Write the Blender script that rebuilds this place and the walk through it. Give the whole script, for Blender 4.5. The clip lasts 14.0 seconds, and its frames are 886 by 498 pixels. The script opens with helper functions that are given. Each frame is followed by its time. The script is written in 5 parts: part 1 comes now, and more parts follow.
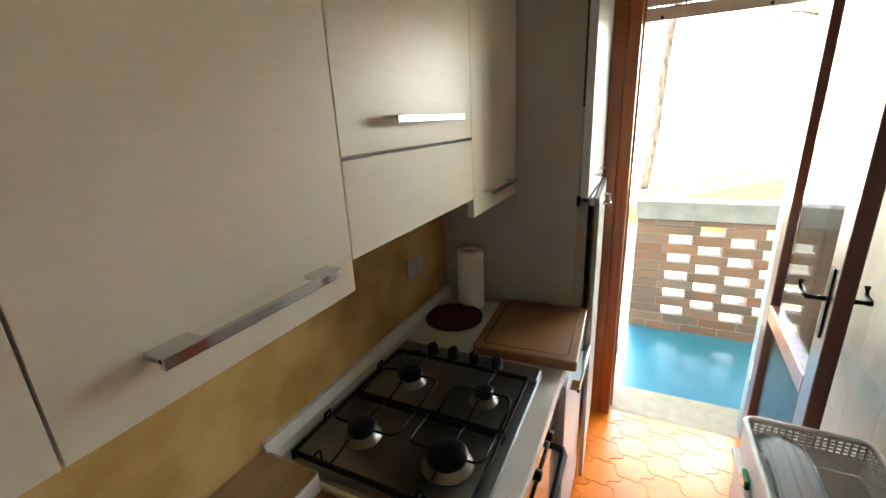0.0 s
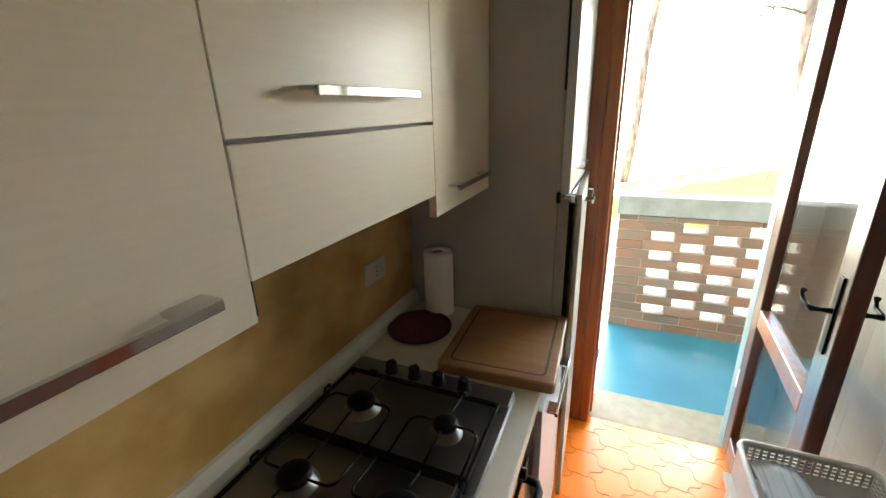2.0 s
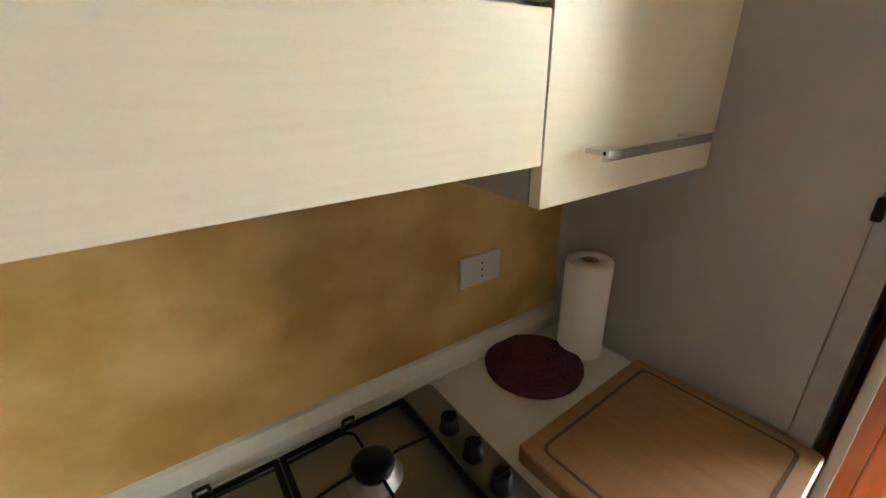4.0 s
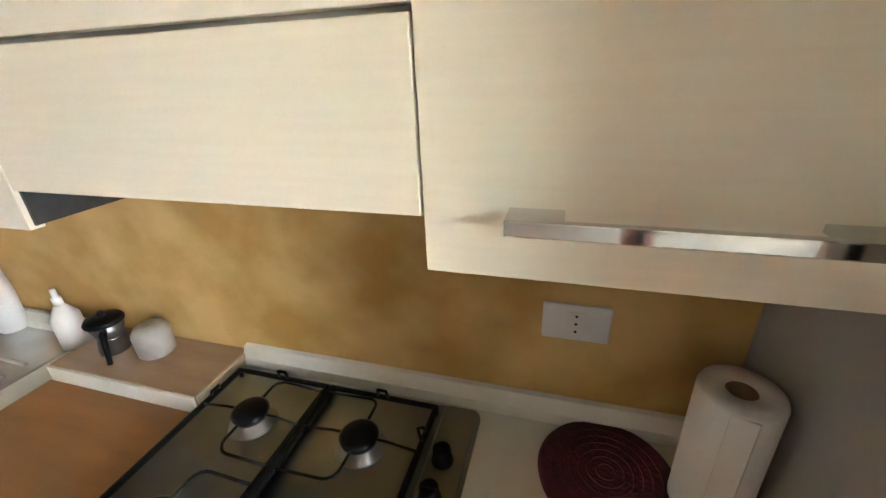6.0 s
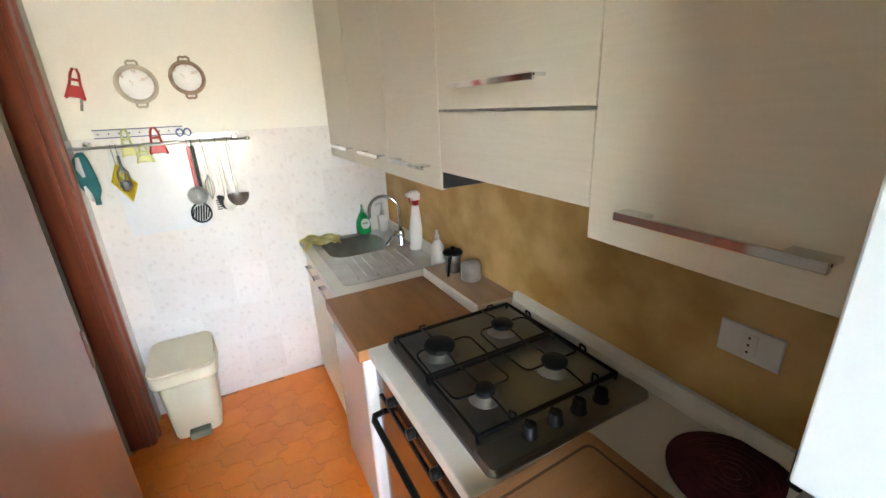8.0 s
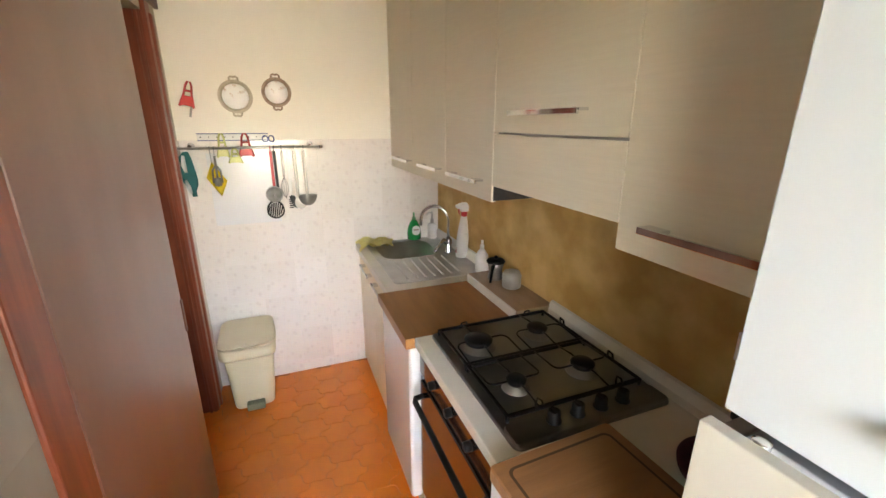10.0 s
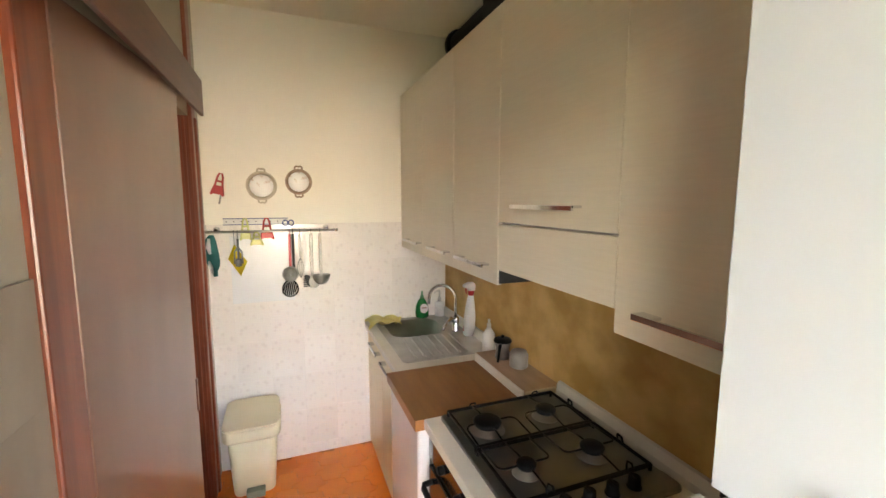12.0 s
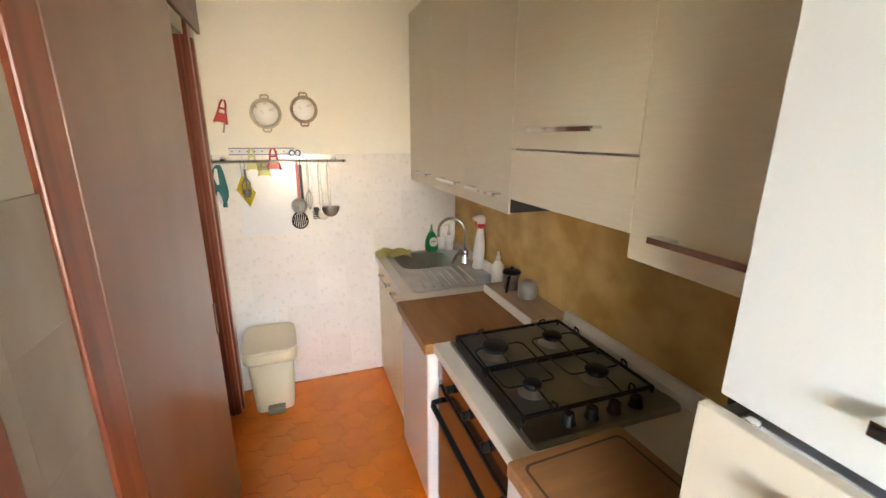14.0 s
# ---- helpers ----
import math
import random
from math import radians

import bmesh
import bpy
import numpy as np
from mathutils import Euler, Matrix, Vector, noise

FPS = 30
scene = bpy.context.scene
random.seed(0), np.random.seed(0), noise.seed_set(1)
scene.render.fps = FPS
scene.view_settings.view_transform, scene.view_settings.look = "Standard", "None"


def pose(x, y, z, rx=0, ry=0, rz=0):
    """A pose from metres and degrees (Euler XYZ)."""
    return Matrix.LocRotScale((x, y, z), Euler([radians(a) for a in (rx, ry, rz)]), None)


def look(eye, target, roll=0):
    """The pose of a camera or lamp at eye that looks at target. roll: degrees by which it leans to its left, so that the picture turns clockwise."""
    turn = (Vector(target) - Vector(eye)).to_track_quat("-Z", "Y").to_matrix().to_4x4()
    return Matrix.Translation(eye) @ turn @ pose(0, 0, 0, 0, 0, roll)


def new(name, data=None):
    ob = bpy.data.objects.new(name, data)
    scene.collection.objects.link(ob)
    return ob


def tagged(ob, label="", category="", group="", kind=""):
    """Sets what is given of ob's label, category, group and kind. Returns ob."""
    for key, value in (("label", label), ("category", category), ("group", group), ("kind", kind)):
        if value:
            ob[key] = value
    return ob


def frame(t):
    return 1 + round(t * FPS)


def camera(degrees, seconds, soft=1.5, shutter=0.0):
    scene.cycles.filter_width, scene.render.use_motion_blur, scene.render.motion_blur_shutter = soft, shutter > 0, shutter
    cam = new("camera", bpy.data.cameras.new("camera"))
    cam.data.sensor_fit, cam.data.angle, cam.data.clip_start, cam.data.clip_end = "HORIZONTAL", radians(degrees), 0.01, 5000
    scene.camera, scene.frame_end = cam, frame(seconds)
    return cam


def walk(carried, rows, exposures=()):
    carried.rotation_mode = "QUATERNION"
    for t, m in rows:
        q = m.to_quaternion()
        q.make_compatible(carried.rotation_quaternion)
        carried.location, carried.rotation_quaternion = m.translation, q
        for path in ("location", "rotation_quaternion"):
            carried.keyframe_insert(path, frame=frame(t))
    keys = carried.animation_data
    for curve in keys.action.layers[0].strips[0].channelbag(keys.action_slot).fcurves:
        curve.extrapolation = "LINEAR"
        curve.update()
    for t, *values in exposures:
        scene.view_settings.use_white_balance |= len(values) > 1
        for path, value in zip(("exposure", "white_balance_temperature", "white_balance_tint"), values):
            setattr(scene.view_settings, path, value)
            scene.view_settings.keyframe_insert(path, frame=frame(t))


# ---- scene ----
cam = camera(94.5, 14.0)
PATH = [
    (0, (0.815, -0.562, 1.696), (-0.036, 1.147, 1.099), -2.9),
    (0.5, (0.795, -0.565, 1.714), (0.066, 1.228, 1.21), -2.1),
    (1, (0.778, -0.551, 1.718), (0.134, 1.284, 1.251), -2.0),
    (1.5, (0.77, -0.49, 1.693), (0.136, 1.332, 1.165), -1.8),
    (2, (0.789, -0.359, 1.67), (0.023, 1.374, 1.03), -1.9),
    (2.5, (0.809, -0.2, 1.659), (-0.163, 1.387, 0.926), -2.5),
    (3, (0.81, -0.074, 1.631), (-0.379, 1.326, 0.84), -2.6),
    (3.3, (0.775, 0.002, 1.584), (-0.516, 1.297, 0.774), -2.3),
    (3.5, (0.738, 0.055, 1.562), (-0.612, 1.299, 0.768), -1.9),
    (5.8, (0.686, 0.693, 1.602), (-1.095, 0.309, 0.778), -2.1),
    (6, (0.71, 0.731, 1.598), (-1.031, 0.193, 0.774), -2.5),
    (6.5, (0.748, 0.836, 1.583), (-0.845, -0.071, 0.783), -3.0),
    (7, (0.83, 0.947, 1.633), (-0.52, -0.309, 0.859), -3.5),
    (7.5, (0.903, 1.042, 1.652), (-0.181, -0.477, 0.932), -3.2),
    (8, (0.952, 1.144, 1.656), (0.078, -0.529, 0.996), -2.5),
    (8.5, (1.005, 1.232, 1.662), (0.23, -0.506, 1.048), -1.4),
    (8.7, (1.018, 1.246, 1.675), (0.275, -0.505, 1.057), -1.4),
    (10.8, (1.09, 1.331, 1.674), (0.381, -0.465, 1.152), 0.6),
    (11, (1.105, 1.345, 1.686), (0.381, -0.465, 1.239), 0.7),
    (11.5, (1.096, 1.358, 1.708), (0.377, -0.484, 1.412), 0.4),
    (12, (1.091, 1.368, 1.724), (0.387, -0.489, 1.489), 0.1),
    (12.5, (1.086, 1.355, 1.715), (0.394, -0.505, 1.463), 0.2),
    (13, (1.102, 1.363, 1.706), (0.408, -0.487, 1.394), 0.5),
    (13.5, (1.099, 1.364, 1.697), (0.424, -0.473, 1.288), 0.5),
    (14, (1.089, 1.352, 1.68), (0.445, -0.467, 1.155), 0.3),
]
EXPOSURES = [(0.0, 5.3, 6750, 4), (1.5, 5.2, 6700, 3), (2.5, 5.35, 6700, 2), (3.5, 5.95, 6700, 3), (6.0, 6.5, 6200, 5), (7.5, 6.0, 6050, 5), (8.5, 5.8, 6350, 8), (11.0, 5.58, 7300, 11), (14.0, 5.58, 7350, 12)]
walk(cam, [(t, look(eye, target, roll)) for t, eye, target, roll in PATH], EXPOSURES)

# ---- world, sun, exposure ----
world = bpy.data.worlds.new("sky")
scene.world = world
world.use_nodes = True
_wn = world.node_tree.nodes
_sky = _wn.new("ShaderNodeTexSky")
_sky.sky_type, _sky.sun_disc = "NISHITA", False
_sky.sun_elevation, _sky.sun_rotation = radians(53), radians(29)
_sky.air_density, _sky.dust_density = 1.0, 2.5
world.node_tree.links.new(_sky.outputs[0], _wn["Background"].inputs[0])
_wn["Background"].inputs[1].default_value = 0.15

sun = new("sun", bpy.data.lights.new("sun", "SUN"))
sun.data.energy, sun.data.angle, sun.data.color = 5.0, radians(4), (1.0, 0.95, 0.86)
sun.matrix_world = look((2.92, 5.26, 7.99), (0, 0, 0))


# ---- materials ----
def mat(name, col, col2=None, rough=0.5, metal=0.0, scale=6.0, stretch=(1, 1, 1), bump=0.0, bscale=80.0, vary=0.0, coat=0.0, contrast=(0.35, 0.65), rough2=None, spec=0.5):
    m = bpy.data.materials.new(name)
    m.use_nodes = True
    n, l = m.node_tree.nodes, m.node_tree.links
    b = n["Principled BSDF"]
    b.inputs["Roughness"].default_value = rough
    b.inputs["Metallic"].default_value = metal
    b.inputs["Coat Weight"].default_value = coat
    b.inputs["Coat Roughness"].default_value = 0.22
    b.inputs["Specular IOR Level"].default_value = spec
    tc = n.new("ShaderNodeTexCoord")
    mp = n.new("ShaderNodeMapping")
    mp.inputs["Scale"].default_value = stretch
    l.new(tc.outputs["Object"], mp.inputs["Vector"])
    nz = n.new("ShaderNodeTexNoise")
    nz.inputs["Scale"].default_value, nz.inputs["Detail"].default_value = scale, 6
    l.new(mp.outputs[0], nz.inputs["Vector"])
    rp = n.new("ShaderNodeValToRGB")
    c2 = col2 or tuple(c * 0.86 for c in col)
    rp.color_ramp.elements[0].position, rp.color_ramp.elements[1].position = contrast
    rp.color_ramp.elements[0].color, rp.color_ramp.elements[1].color = (*c2, 1), (*col, 1)
    l.new(nz.outputs["Fac"], rp.inputs[0])
    out = rp.outputs[0]
    if vary:
        oi = n.new("ShaderNodeObjectInfo")
        mr = n.new("ShaderNodeMapRange")
        mr.inputs["To Min"].default_value, mr.inputs["To Max"].default_value = 1 - vary, 1 + vary
        l.new(oi.outputs["Random"], mr.inputs["Value"])
        sh2 = n.new("ShaderNodeMath")
        sh2.operation = "MULTIPLY"
        sh2.inputs[1].default_value = 37.0
        l.new(oi.outputs["Random"], sh2.inputs[0])
        l.new(sh2.outputs[0], mp.inputs["Location"])
        hs = n.new("ShaderNodeHueSaturation")
        l.new(mr.outputs[0], hs.inputs["Value"])
        l.new(out, hs.inputs["Color"])
        out = hs.outputs[0]
    l.new(out, b.inputs["Base Color"])
    if rough2 is not None:
        mr = n.new("ShaderNodeMapRange")
        mr.inputs["To Min"].default_value, mr.inputs["To Max"].default_value = rough, rough2
        l.new(nz.outputs["Fac"], mr.inputs["Value"])
        l.new(mr.outputs[0], b.inputs["Roughness"])
    if bump:
        n2 = n.new("ShaderNodeTexNoise")
        n2.inputs["Scale"].default_value, n2.inputs["Detail"].default_value = bscale, 3
        l.new(mp.outputs[0], n2.inputs["Vector"])
        bp = n.new("ShaderNodeBump")
        bp.inputs["Strength"].default_value, bp.inputs["Distance"].default_value = bump, 0.004
        l.new(n2.outputs["Fac"], bp.inputs["Height"])
        l.new(bp.outputs[0], b.inputs["Normal"])
    return m


def glass_mat(name, tint=(1, 1, 1)):
    m = bpy.data.materials.new(name)
    m.use_nodes = True
    n, l = m.node_tree.nodes, m.node_tree.links
    n.remove(n["Principled BSDF"])
    tr, gl, mx = n.new("ShaderNodeBsdfTransparent"), n.new("ShaderNodeBsdfGlossy"), n.new("ShaderNodeMixShader")
    lw, pw, ma = n.new("ShaderNodeLayerWeight"), n.new("ShaderNodeMath"), n.new("ShaderNodeMath")
    tr.inputs[0].default_value = (*tint, 1)
    gl.inputs["Roughness"].default_value = 0.02
    # gloss rises with the fifth power towards grazing views
    pw.operation, pw.inputs[1].default_value = "POWER", 5.0
    ma.operation, ma.inputs[1].default_value, ma.inputs[2].default_value = "MULTIPLY_ADD", 0.9, 0.04
    l.new(lw.outputs["Facing"], pw.inputs[0])
    l.new(pw.outputs[0], ma.inputs[0])
    l.new(ma.outputs[0], mx.inputs[0])
    l.new(tr.outputs[0], mx.inputs[1])
    l.new(gl.outputs[0], mx.inputs[2])
    l.new(mx.outputs[0], n["Material Output"].inputs[0])
    return m


def flower_tile(name):
    m = mat(name, (0.84, 0.79, 0.74), (0.80, 0.745, 0.69), rough=0.16, scale=3.0, vary=0.02)
    n, l = m.node_tree.nodes, m.node_tree.links
    b = n["Principled BSDF"]
    src = b.inputs["Base Color"].links[0].from_socket
    tc = n.new("ShaderNodeTexCoord")
    vo = n.new("ShaderNodeTexVoronoi")
    vo.inputs["Scale"].default_value = 24
    l.new(tc.outputs["Object"], vo.inputs["Vector"])
    r = n.new("ShaderNodeValToRGB")
    r.color_ramp.elements[0].position, r.color_ramp.elements[1].position = 0.16, 0.34
    r.color_ramp.elements[0].color, r.color_ramp.elements[1].color = (0.20, 0.20, 0.20, 1), (0, 0, 0, 1)
    l.new(vo.outputs["Distance"], r.inputs[0])
    mx = n.new("ShaderNodeMixRGB")
    mx.inputs[2].default_value = (0.52, 0.43, 0.40, 1)
    l.new(r.outputs[0], mx.inputs[0])
    l.new(src, mx.inputs[1])
    l.new(mx.outputs[0], b.inputs["Base Color"])
    return m


M_LAM = mat("cream_laminate", (0.73, 0.665, 0.54), (0.705, 0.64, 0.515), rough=0.36, scale=5, stretch=(1, 1.2, 26), bump=0.08, bscale=4.2, rough2=0.46)
M_LAMV = mat("cream_laminate_base", (0.84, 0.74, 0.56), (0.79, 0.69, 0.51), rough=0.4, scale=5, stretch=(1, 14, 1), bump=0.12, bscale=30)
M_CARC = mat("grey_beige_panel", (0.40, 0.375, 0.345), (0.36, 0.335, 0.31), rough=0.5, scale=4, bump=0.05)
M_EDGE = mat("grey_edge_strip", (0.33, 0.32, 0.30), rough=0.5, scale=20)
M_TALL = mat("pale_cream_gloss", (0.56, 0.595, 0.62), (0.545, 0.58, 0.605), rough=0.34, scale=2.5, bump=0.02, bscale=14)
# Weaker light on the lower door is put into this darker copy.
M_TALL_DIM = mat("dimmed_beige_gloss", (0.49, 0.47, 0.41), (0.465, 0.445, 0.385), rough=0.38, scale=5)
M_MOKA = mat("stained_aluminium", (0.34, 0.32, 0.30), (0.22, 0.20, 0.18), rough=0.4, metal=1.0, scale=12)
M_CHROME = mat("chrome", (0.75, 0.75, 0.76), (0.62, 0.62, 0.63), rough=0.07, metal=1.0, scale=14)
M_STEEL = mat("brushed_steel", (0.31, 0.32, 0.325), (0.27, 0.28, 0.285), rough=0.29, metal=1.0, scale=7)
M_SINK = mat("sink_steel", (0.58, 0.575, 0.56), (0.48, 0.475, 0.46), rough=0.30, metal=1.0, scale=9, bump=0.03)
M_IRON = mat("black_enamel_iron", (0.006, 0.006, 0.007), (0.008, 0.008, 0.009), spec=0.12, rough=0.32, scale=30, bump=0.06)
M_BLACK = mat("black_plastic", (0.007, 0.007, 0.007), spec=0.15, rough=0.45, scale=20)
M_DARK = mat("dark_hood_filter", (0.025, 0.024, 0.023), (0.04, 0.038, 0.036), rough=0.5, scale=40)
M_BGLASS = mat("brown_oven_glass", (0.05, 0.022, 0.014), (0.035, 0.016, 0.01), rough=0.08, scale=2, coat=0.6)
M_WHITE = mat("white_worktop", (0.76, 0.73, 0.66), (0.70, 0.67, 0.60), rough=0.34, scale=7, bump=0.03)
M_ENAM = mat("white_enamel", (0.80, 0.80, 0.80), (0.77, 0.77, 0.77), rough=0.18, scale=4, coat=0.3)
M_OVEN = mat("oven_grey", (0.42, 0.44, 0.46), rough=0.35, metal=0.6, scale=9)
M_BOARD = mat("worn_cutting_board_wood", (0.38, 0.195, 0.085), (0.27, 0.13, 0.055), rough=0.42, scale=4, stretch=(1, 9, 1), bump=0.2, bscale=40, contrast=(0.25, 0.75))
M_BOARD2 = mat("orange_brown_board", (0.345, 0.158, 0.05), (0.27, 0.12, 0.038), rough=0.5, scale=3, stretch=(6, 1, 1), bump=0.12, bscale=50)
M_LEDGE = mat("brown_ledge_laminate", (0.40, 0.26, 0.155), (0.32, 0.20, 0.115), rough=0.32, scale=5, stretch=(6, 1, 1), bump=0.05, bscale=40)
M_PALEW = mat("pale_end_wood", (0.55, 0.43, 0.28), rough=0.6, scale=12, stretch=(1, 8, 8))
M_JAR = mat("cloudy_jar", (0.36, 0.33, 0.29), (0.24, 0.215, 0.185), rough=0.30, scale=12)
M_GROOVE = mat("dark_board_groove", (0.10, 0.055, 0.03), rough=0.7, scale=12)
M_WINE = mat("burgundy_wicker", (0.105, 0.024, 0.036), (0.07, 0.015, 0.024), rough=0.85, spec=0.2, scale=40, bump=0.5, bscale=120)
M_PAPER = mat("kitchen_paper", (0.80, 0.77, 0.74), (0.76, 0.73, 0.70), rough=0.9, scale=12, bump=0.35, bscale=70)
M_CARD = mat("cardboard_core", (0.30, 0.21, 0.14), rough=0.9, scale=30)
M_PLASTER = mat("cream_wall_paint", (0.89, 0.855, 0.76), (0.87, 0.835, 0.74), rough=0.8, scale=1.7, bump=0.12, bscale=50)
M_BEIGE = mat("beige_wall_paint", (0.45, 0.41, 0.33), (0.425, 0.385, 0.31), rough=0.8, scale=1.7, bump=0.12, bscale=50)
M_CEIL = mat("ceiling_paint", (0.89, 0.84, 0.71), (0.87, 0.82, 0.69), rough=0.85, scale=1.5, bump=0.08, bscale=40)
M_OCHRE = mat("ochre_stucco", (0.69, 0.455, 0.18), (0.49, 0.285, 0.078), rough=0.5, scale=4.2, stretch=(1, 1, 1.2), bump=0.18, bscale=24, contrast=(0.40, 0.62), rough2=0.66)
M_MARBLE = mat("marbled_wall_tile", (0.37, 0.32, 0.262), (0.27, 0.222, 0.172), rough=0.40, scale=3.6, stretch=(1, 1.8, 0.8), contrast=(0.26, 0.70), vary=0.012, spec=0.32)
M_FLOWER = flower_tile("flowered_wall_tile")
M_TERRA = mat("terracotta_tile", (0.93, 0.268, 0.016), (0.87, 0.232, 0.013), rough=0.31, scale=5, bump=0.10, bscale=14, vary=0.03, spec=0.5, coat=0.12)
M_FGROUT = mat("floor_joint", (0.60, 0.20, 0.045), rough=0.85, scale=30)
M_MAHOG = mat("mahogany_casing", (0.27, 0.066, 0.028), (0.16, 0.036, 0.017), rough=0.32, scale=4, stretch=(6, 6, 0.5), coat=0.2, bump=0.02, bscale=40)
M_PANEL = mat("glossy_brown_door_panel", (0.20, 0.100, 0.072), (0.17, 0.080, 0.056), rough=0.29, scale=2.2, stretch=(3, 3, 0.7), spec=0.6, coat=0.8)
M_PELMET = mat("dark_pelmet_wood", (0.14, 0.052, 0.03), (0.085, 0.03, 0.018), rough=0.4, scale=4, stretch=(5, 0.6, 5), bump=0.1, bscale=40)
M_PINE = mat("varnished_orange_wood", (0.38, 0.115, 0.035), (0.25, 0.066, 0.02), rough=0.3, scale=5, stretch=(7, 7, 0.5), coat=0.25, bump=0.08, bscale=40)
M_DOORW = mat("dark_door_wood", (0.125, 0.038, 0.020), (0.065, 0.020, 0.011), rough=0.28, scale=5, stretch=(8, 8, 0.5), coat=0.3, bump=0.08, bscale=40)
M_TEALP = mat("pale_teal_paint", (0.155, 0.21, 0.21), (0.125, 0.17, 0.17), rough=0.5, scale=6, bump=0.06)
M_DECK = mat("teal_floor_paint", (0.042, 0.180, 0.250), (0.032, 0.145, 0.205), spec=0.4, rough=0.29, scale=2.5, bump=0.05, bscale=12)
M_SILL = mat("cream_stone_sill", (0.34, 0.30, 0.21), (0.28, 0.245, 0.17), spec=0.25, rough=0.55, scale=14, bump=0.06)
M_BRICK = mat("weathered_brick", (0.215, 0.112, 0.074), (0.150, 0.122, 0.096), spec=0.15, rough=0.9, scale=5, bump=0.5, bscale=50, vary=0.16)
M_MORTAR = mat("mortar", (0.28, 0.24, 0.20), rough=0.95, scale=30, bump=0.4)
M_CAP = mat("concrete_coping", (0.24, 0.25, 0.245), (0.18, 0.19, 0.185), spec=0.2, rough=0.8, scale=9, bump=0.3, bscale=60)
M_SHUT = mat("shutter_slats", (0.60, 0.49, 0.43), (0.54, 0.44, 0.38), rough=0.55, scale=10)
M_STUCCO = mat("outside_plaster", (0.62, 0.57, 0.48), rough=0.9, scale=3, bump=0.3)
M_BRASS = mat("cream_hinge", (0.62, 0.56, 0.42), rough=0.4, scale=20)
M_RUBBER = mat("cream_plastic", (0.82, 0.73, 0.52), (0.79, 0.70, 0.49), rough=0.38, scale=5)
M_GREYP = mat("grey_green_plastic", (0.24, 0.27, 0.19), rough=0.5, scale=9)
M_WPLAST = mat("white_plastic", (0.78, 0.76, 0.73), rough=0.35, scale=6)
M_RED = mat("red_plastic", (0.50, 0.02, 0.02), rough=0.35, scale=9)
M_BLUE = mat("blue_plastic", (0.02, 0.04, 0.22), rough=0.35, scale=9)
M_YEL = mat("yellow_cloth", (0.92, 0.84, 0.42), (0.86, 0.77, 0.34), rough=0.95, scale=26, bump=0.2, bscale=160)
M_YEL2 = mat("bright_yellow", (0.80, 0.62, 0.02), rough=0.6, scale=9)
M_LIME = mat("pale_lime_plastic", (0.70, 0.70, 0.28), rough=0.4, scale=9)
M_GREEN = mat("green_detergent", (0.015, 0.26, 0.07), (0.01, 0.20, 0.05), rough=0.15, scale=6, coat=0.5)
M_LGREEN = mat("pale_green_plastic", (0.16, 0.42, 0.22), rough=0.25, scale=9)
M_PBLUE = mat("pale_blue_paint", (0.03, 0.05, 0.06), rough=0.6, scale=6)
M_RIM1 = mat("ivory_rim", (0.60, 0.54, 0.42), (0.50, 0.44, 0.33), rough=0.35, metal=0.2, scale=20)
M_RIM2 = mat("carved_wood_rim", (0.42, 0.30, 0.21), (0.28, 0.19, 0.13), rough=0.5, scale=30)
M_TEALC = mat("teal_cloth", (0.03, 0.15, 0.15), rough=0.9, scale=20)
M_ALU = mat("dull_aluminium", (0.66, 0.64, 0.61), (0.54, 0.52, 0.49), rough=0.35, metal=1.0, scale=14)
# White is the trays' bright reflection put into colour; brown marks are wear.
M_SILVER = mat("worn_silver_painted_bright", (0.95, 0.94, 0.93), (0.60, 0.44, 0.34), rough=0.22, scale=26, contrast=(0.33, 0.40), coat=0.5)
M_STRIPE = mat("white_striped_cloth", (0.86, 0.88, 0.88), (0.56, 0.61, 0.63), rough=0.9, scale=2.0, stretch=(34, 0.2, 0.2), contrast=(0.40, 0.48))
M_TOOL = mat("dull_utensil_steel", (0.30, 0.28, 0.25), (0.24, 0.225, 0.20), rough=0.42, metal=0.8, scale=18)
M_SIEVE = mat("fine_wire_mesh", (0.42, 0.41, 0.39), (0.34, 0.33, 0.31), rough=0.6, metal=0.3, scale=60)
M_GLASS = glass_mat("clear_glass", (0.97, 0.98, 0.97))
M_BARK = mat("pine_bark", (0.15, 0.10, 0.07), (0.05, 0.034, 0.022), spec=0.1, rough=0.95, scale=9, stretch=(1, 1, 0.3), bump=0.8, bscale=20)
M_LEAF = mat("pine_needles", (0.045, 0.08, 0.025), (0.04, 0.065, 0.02), spec=0.1, rough=0.7, scale=3)
M_HOUSE = mat("pale_house_wall", (0.74, 0.72, 0.68), rough=0.9, scale=1)
M_ROOF = mat("roof_tiles", (0.30, 0.13, 0.08), rough=0.9, scale=3)
M_WIND = mat("far_window", (0.25, 0.27, 0.30), rough=0.2, scale=2)


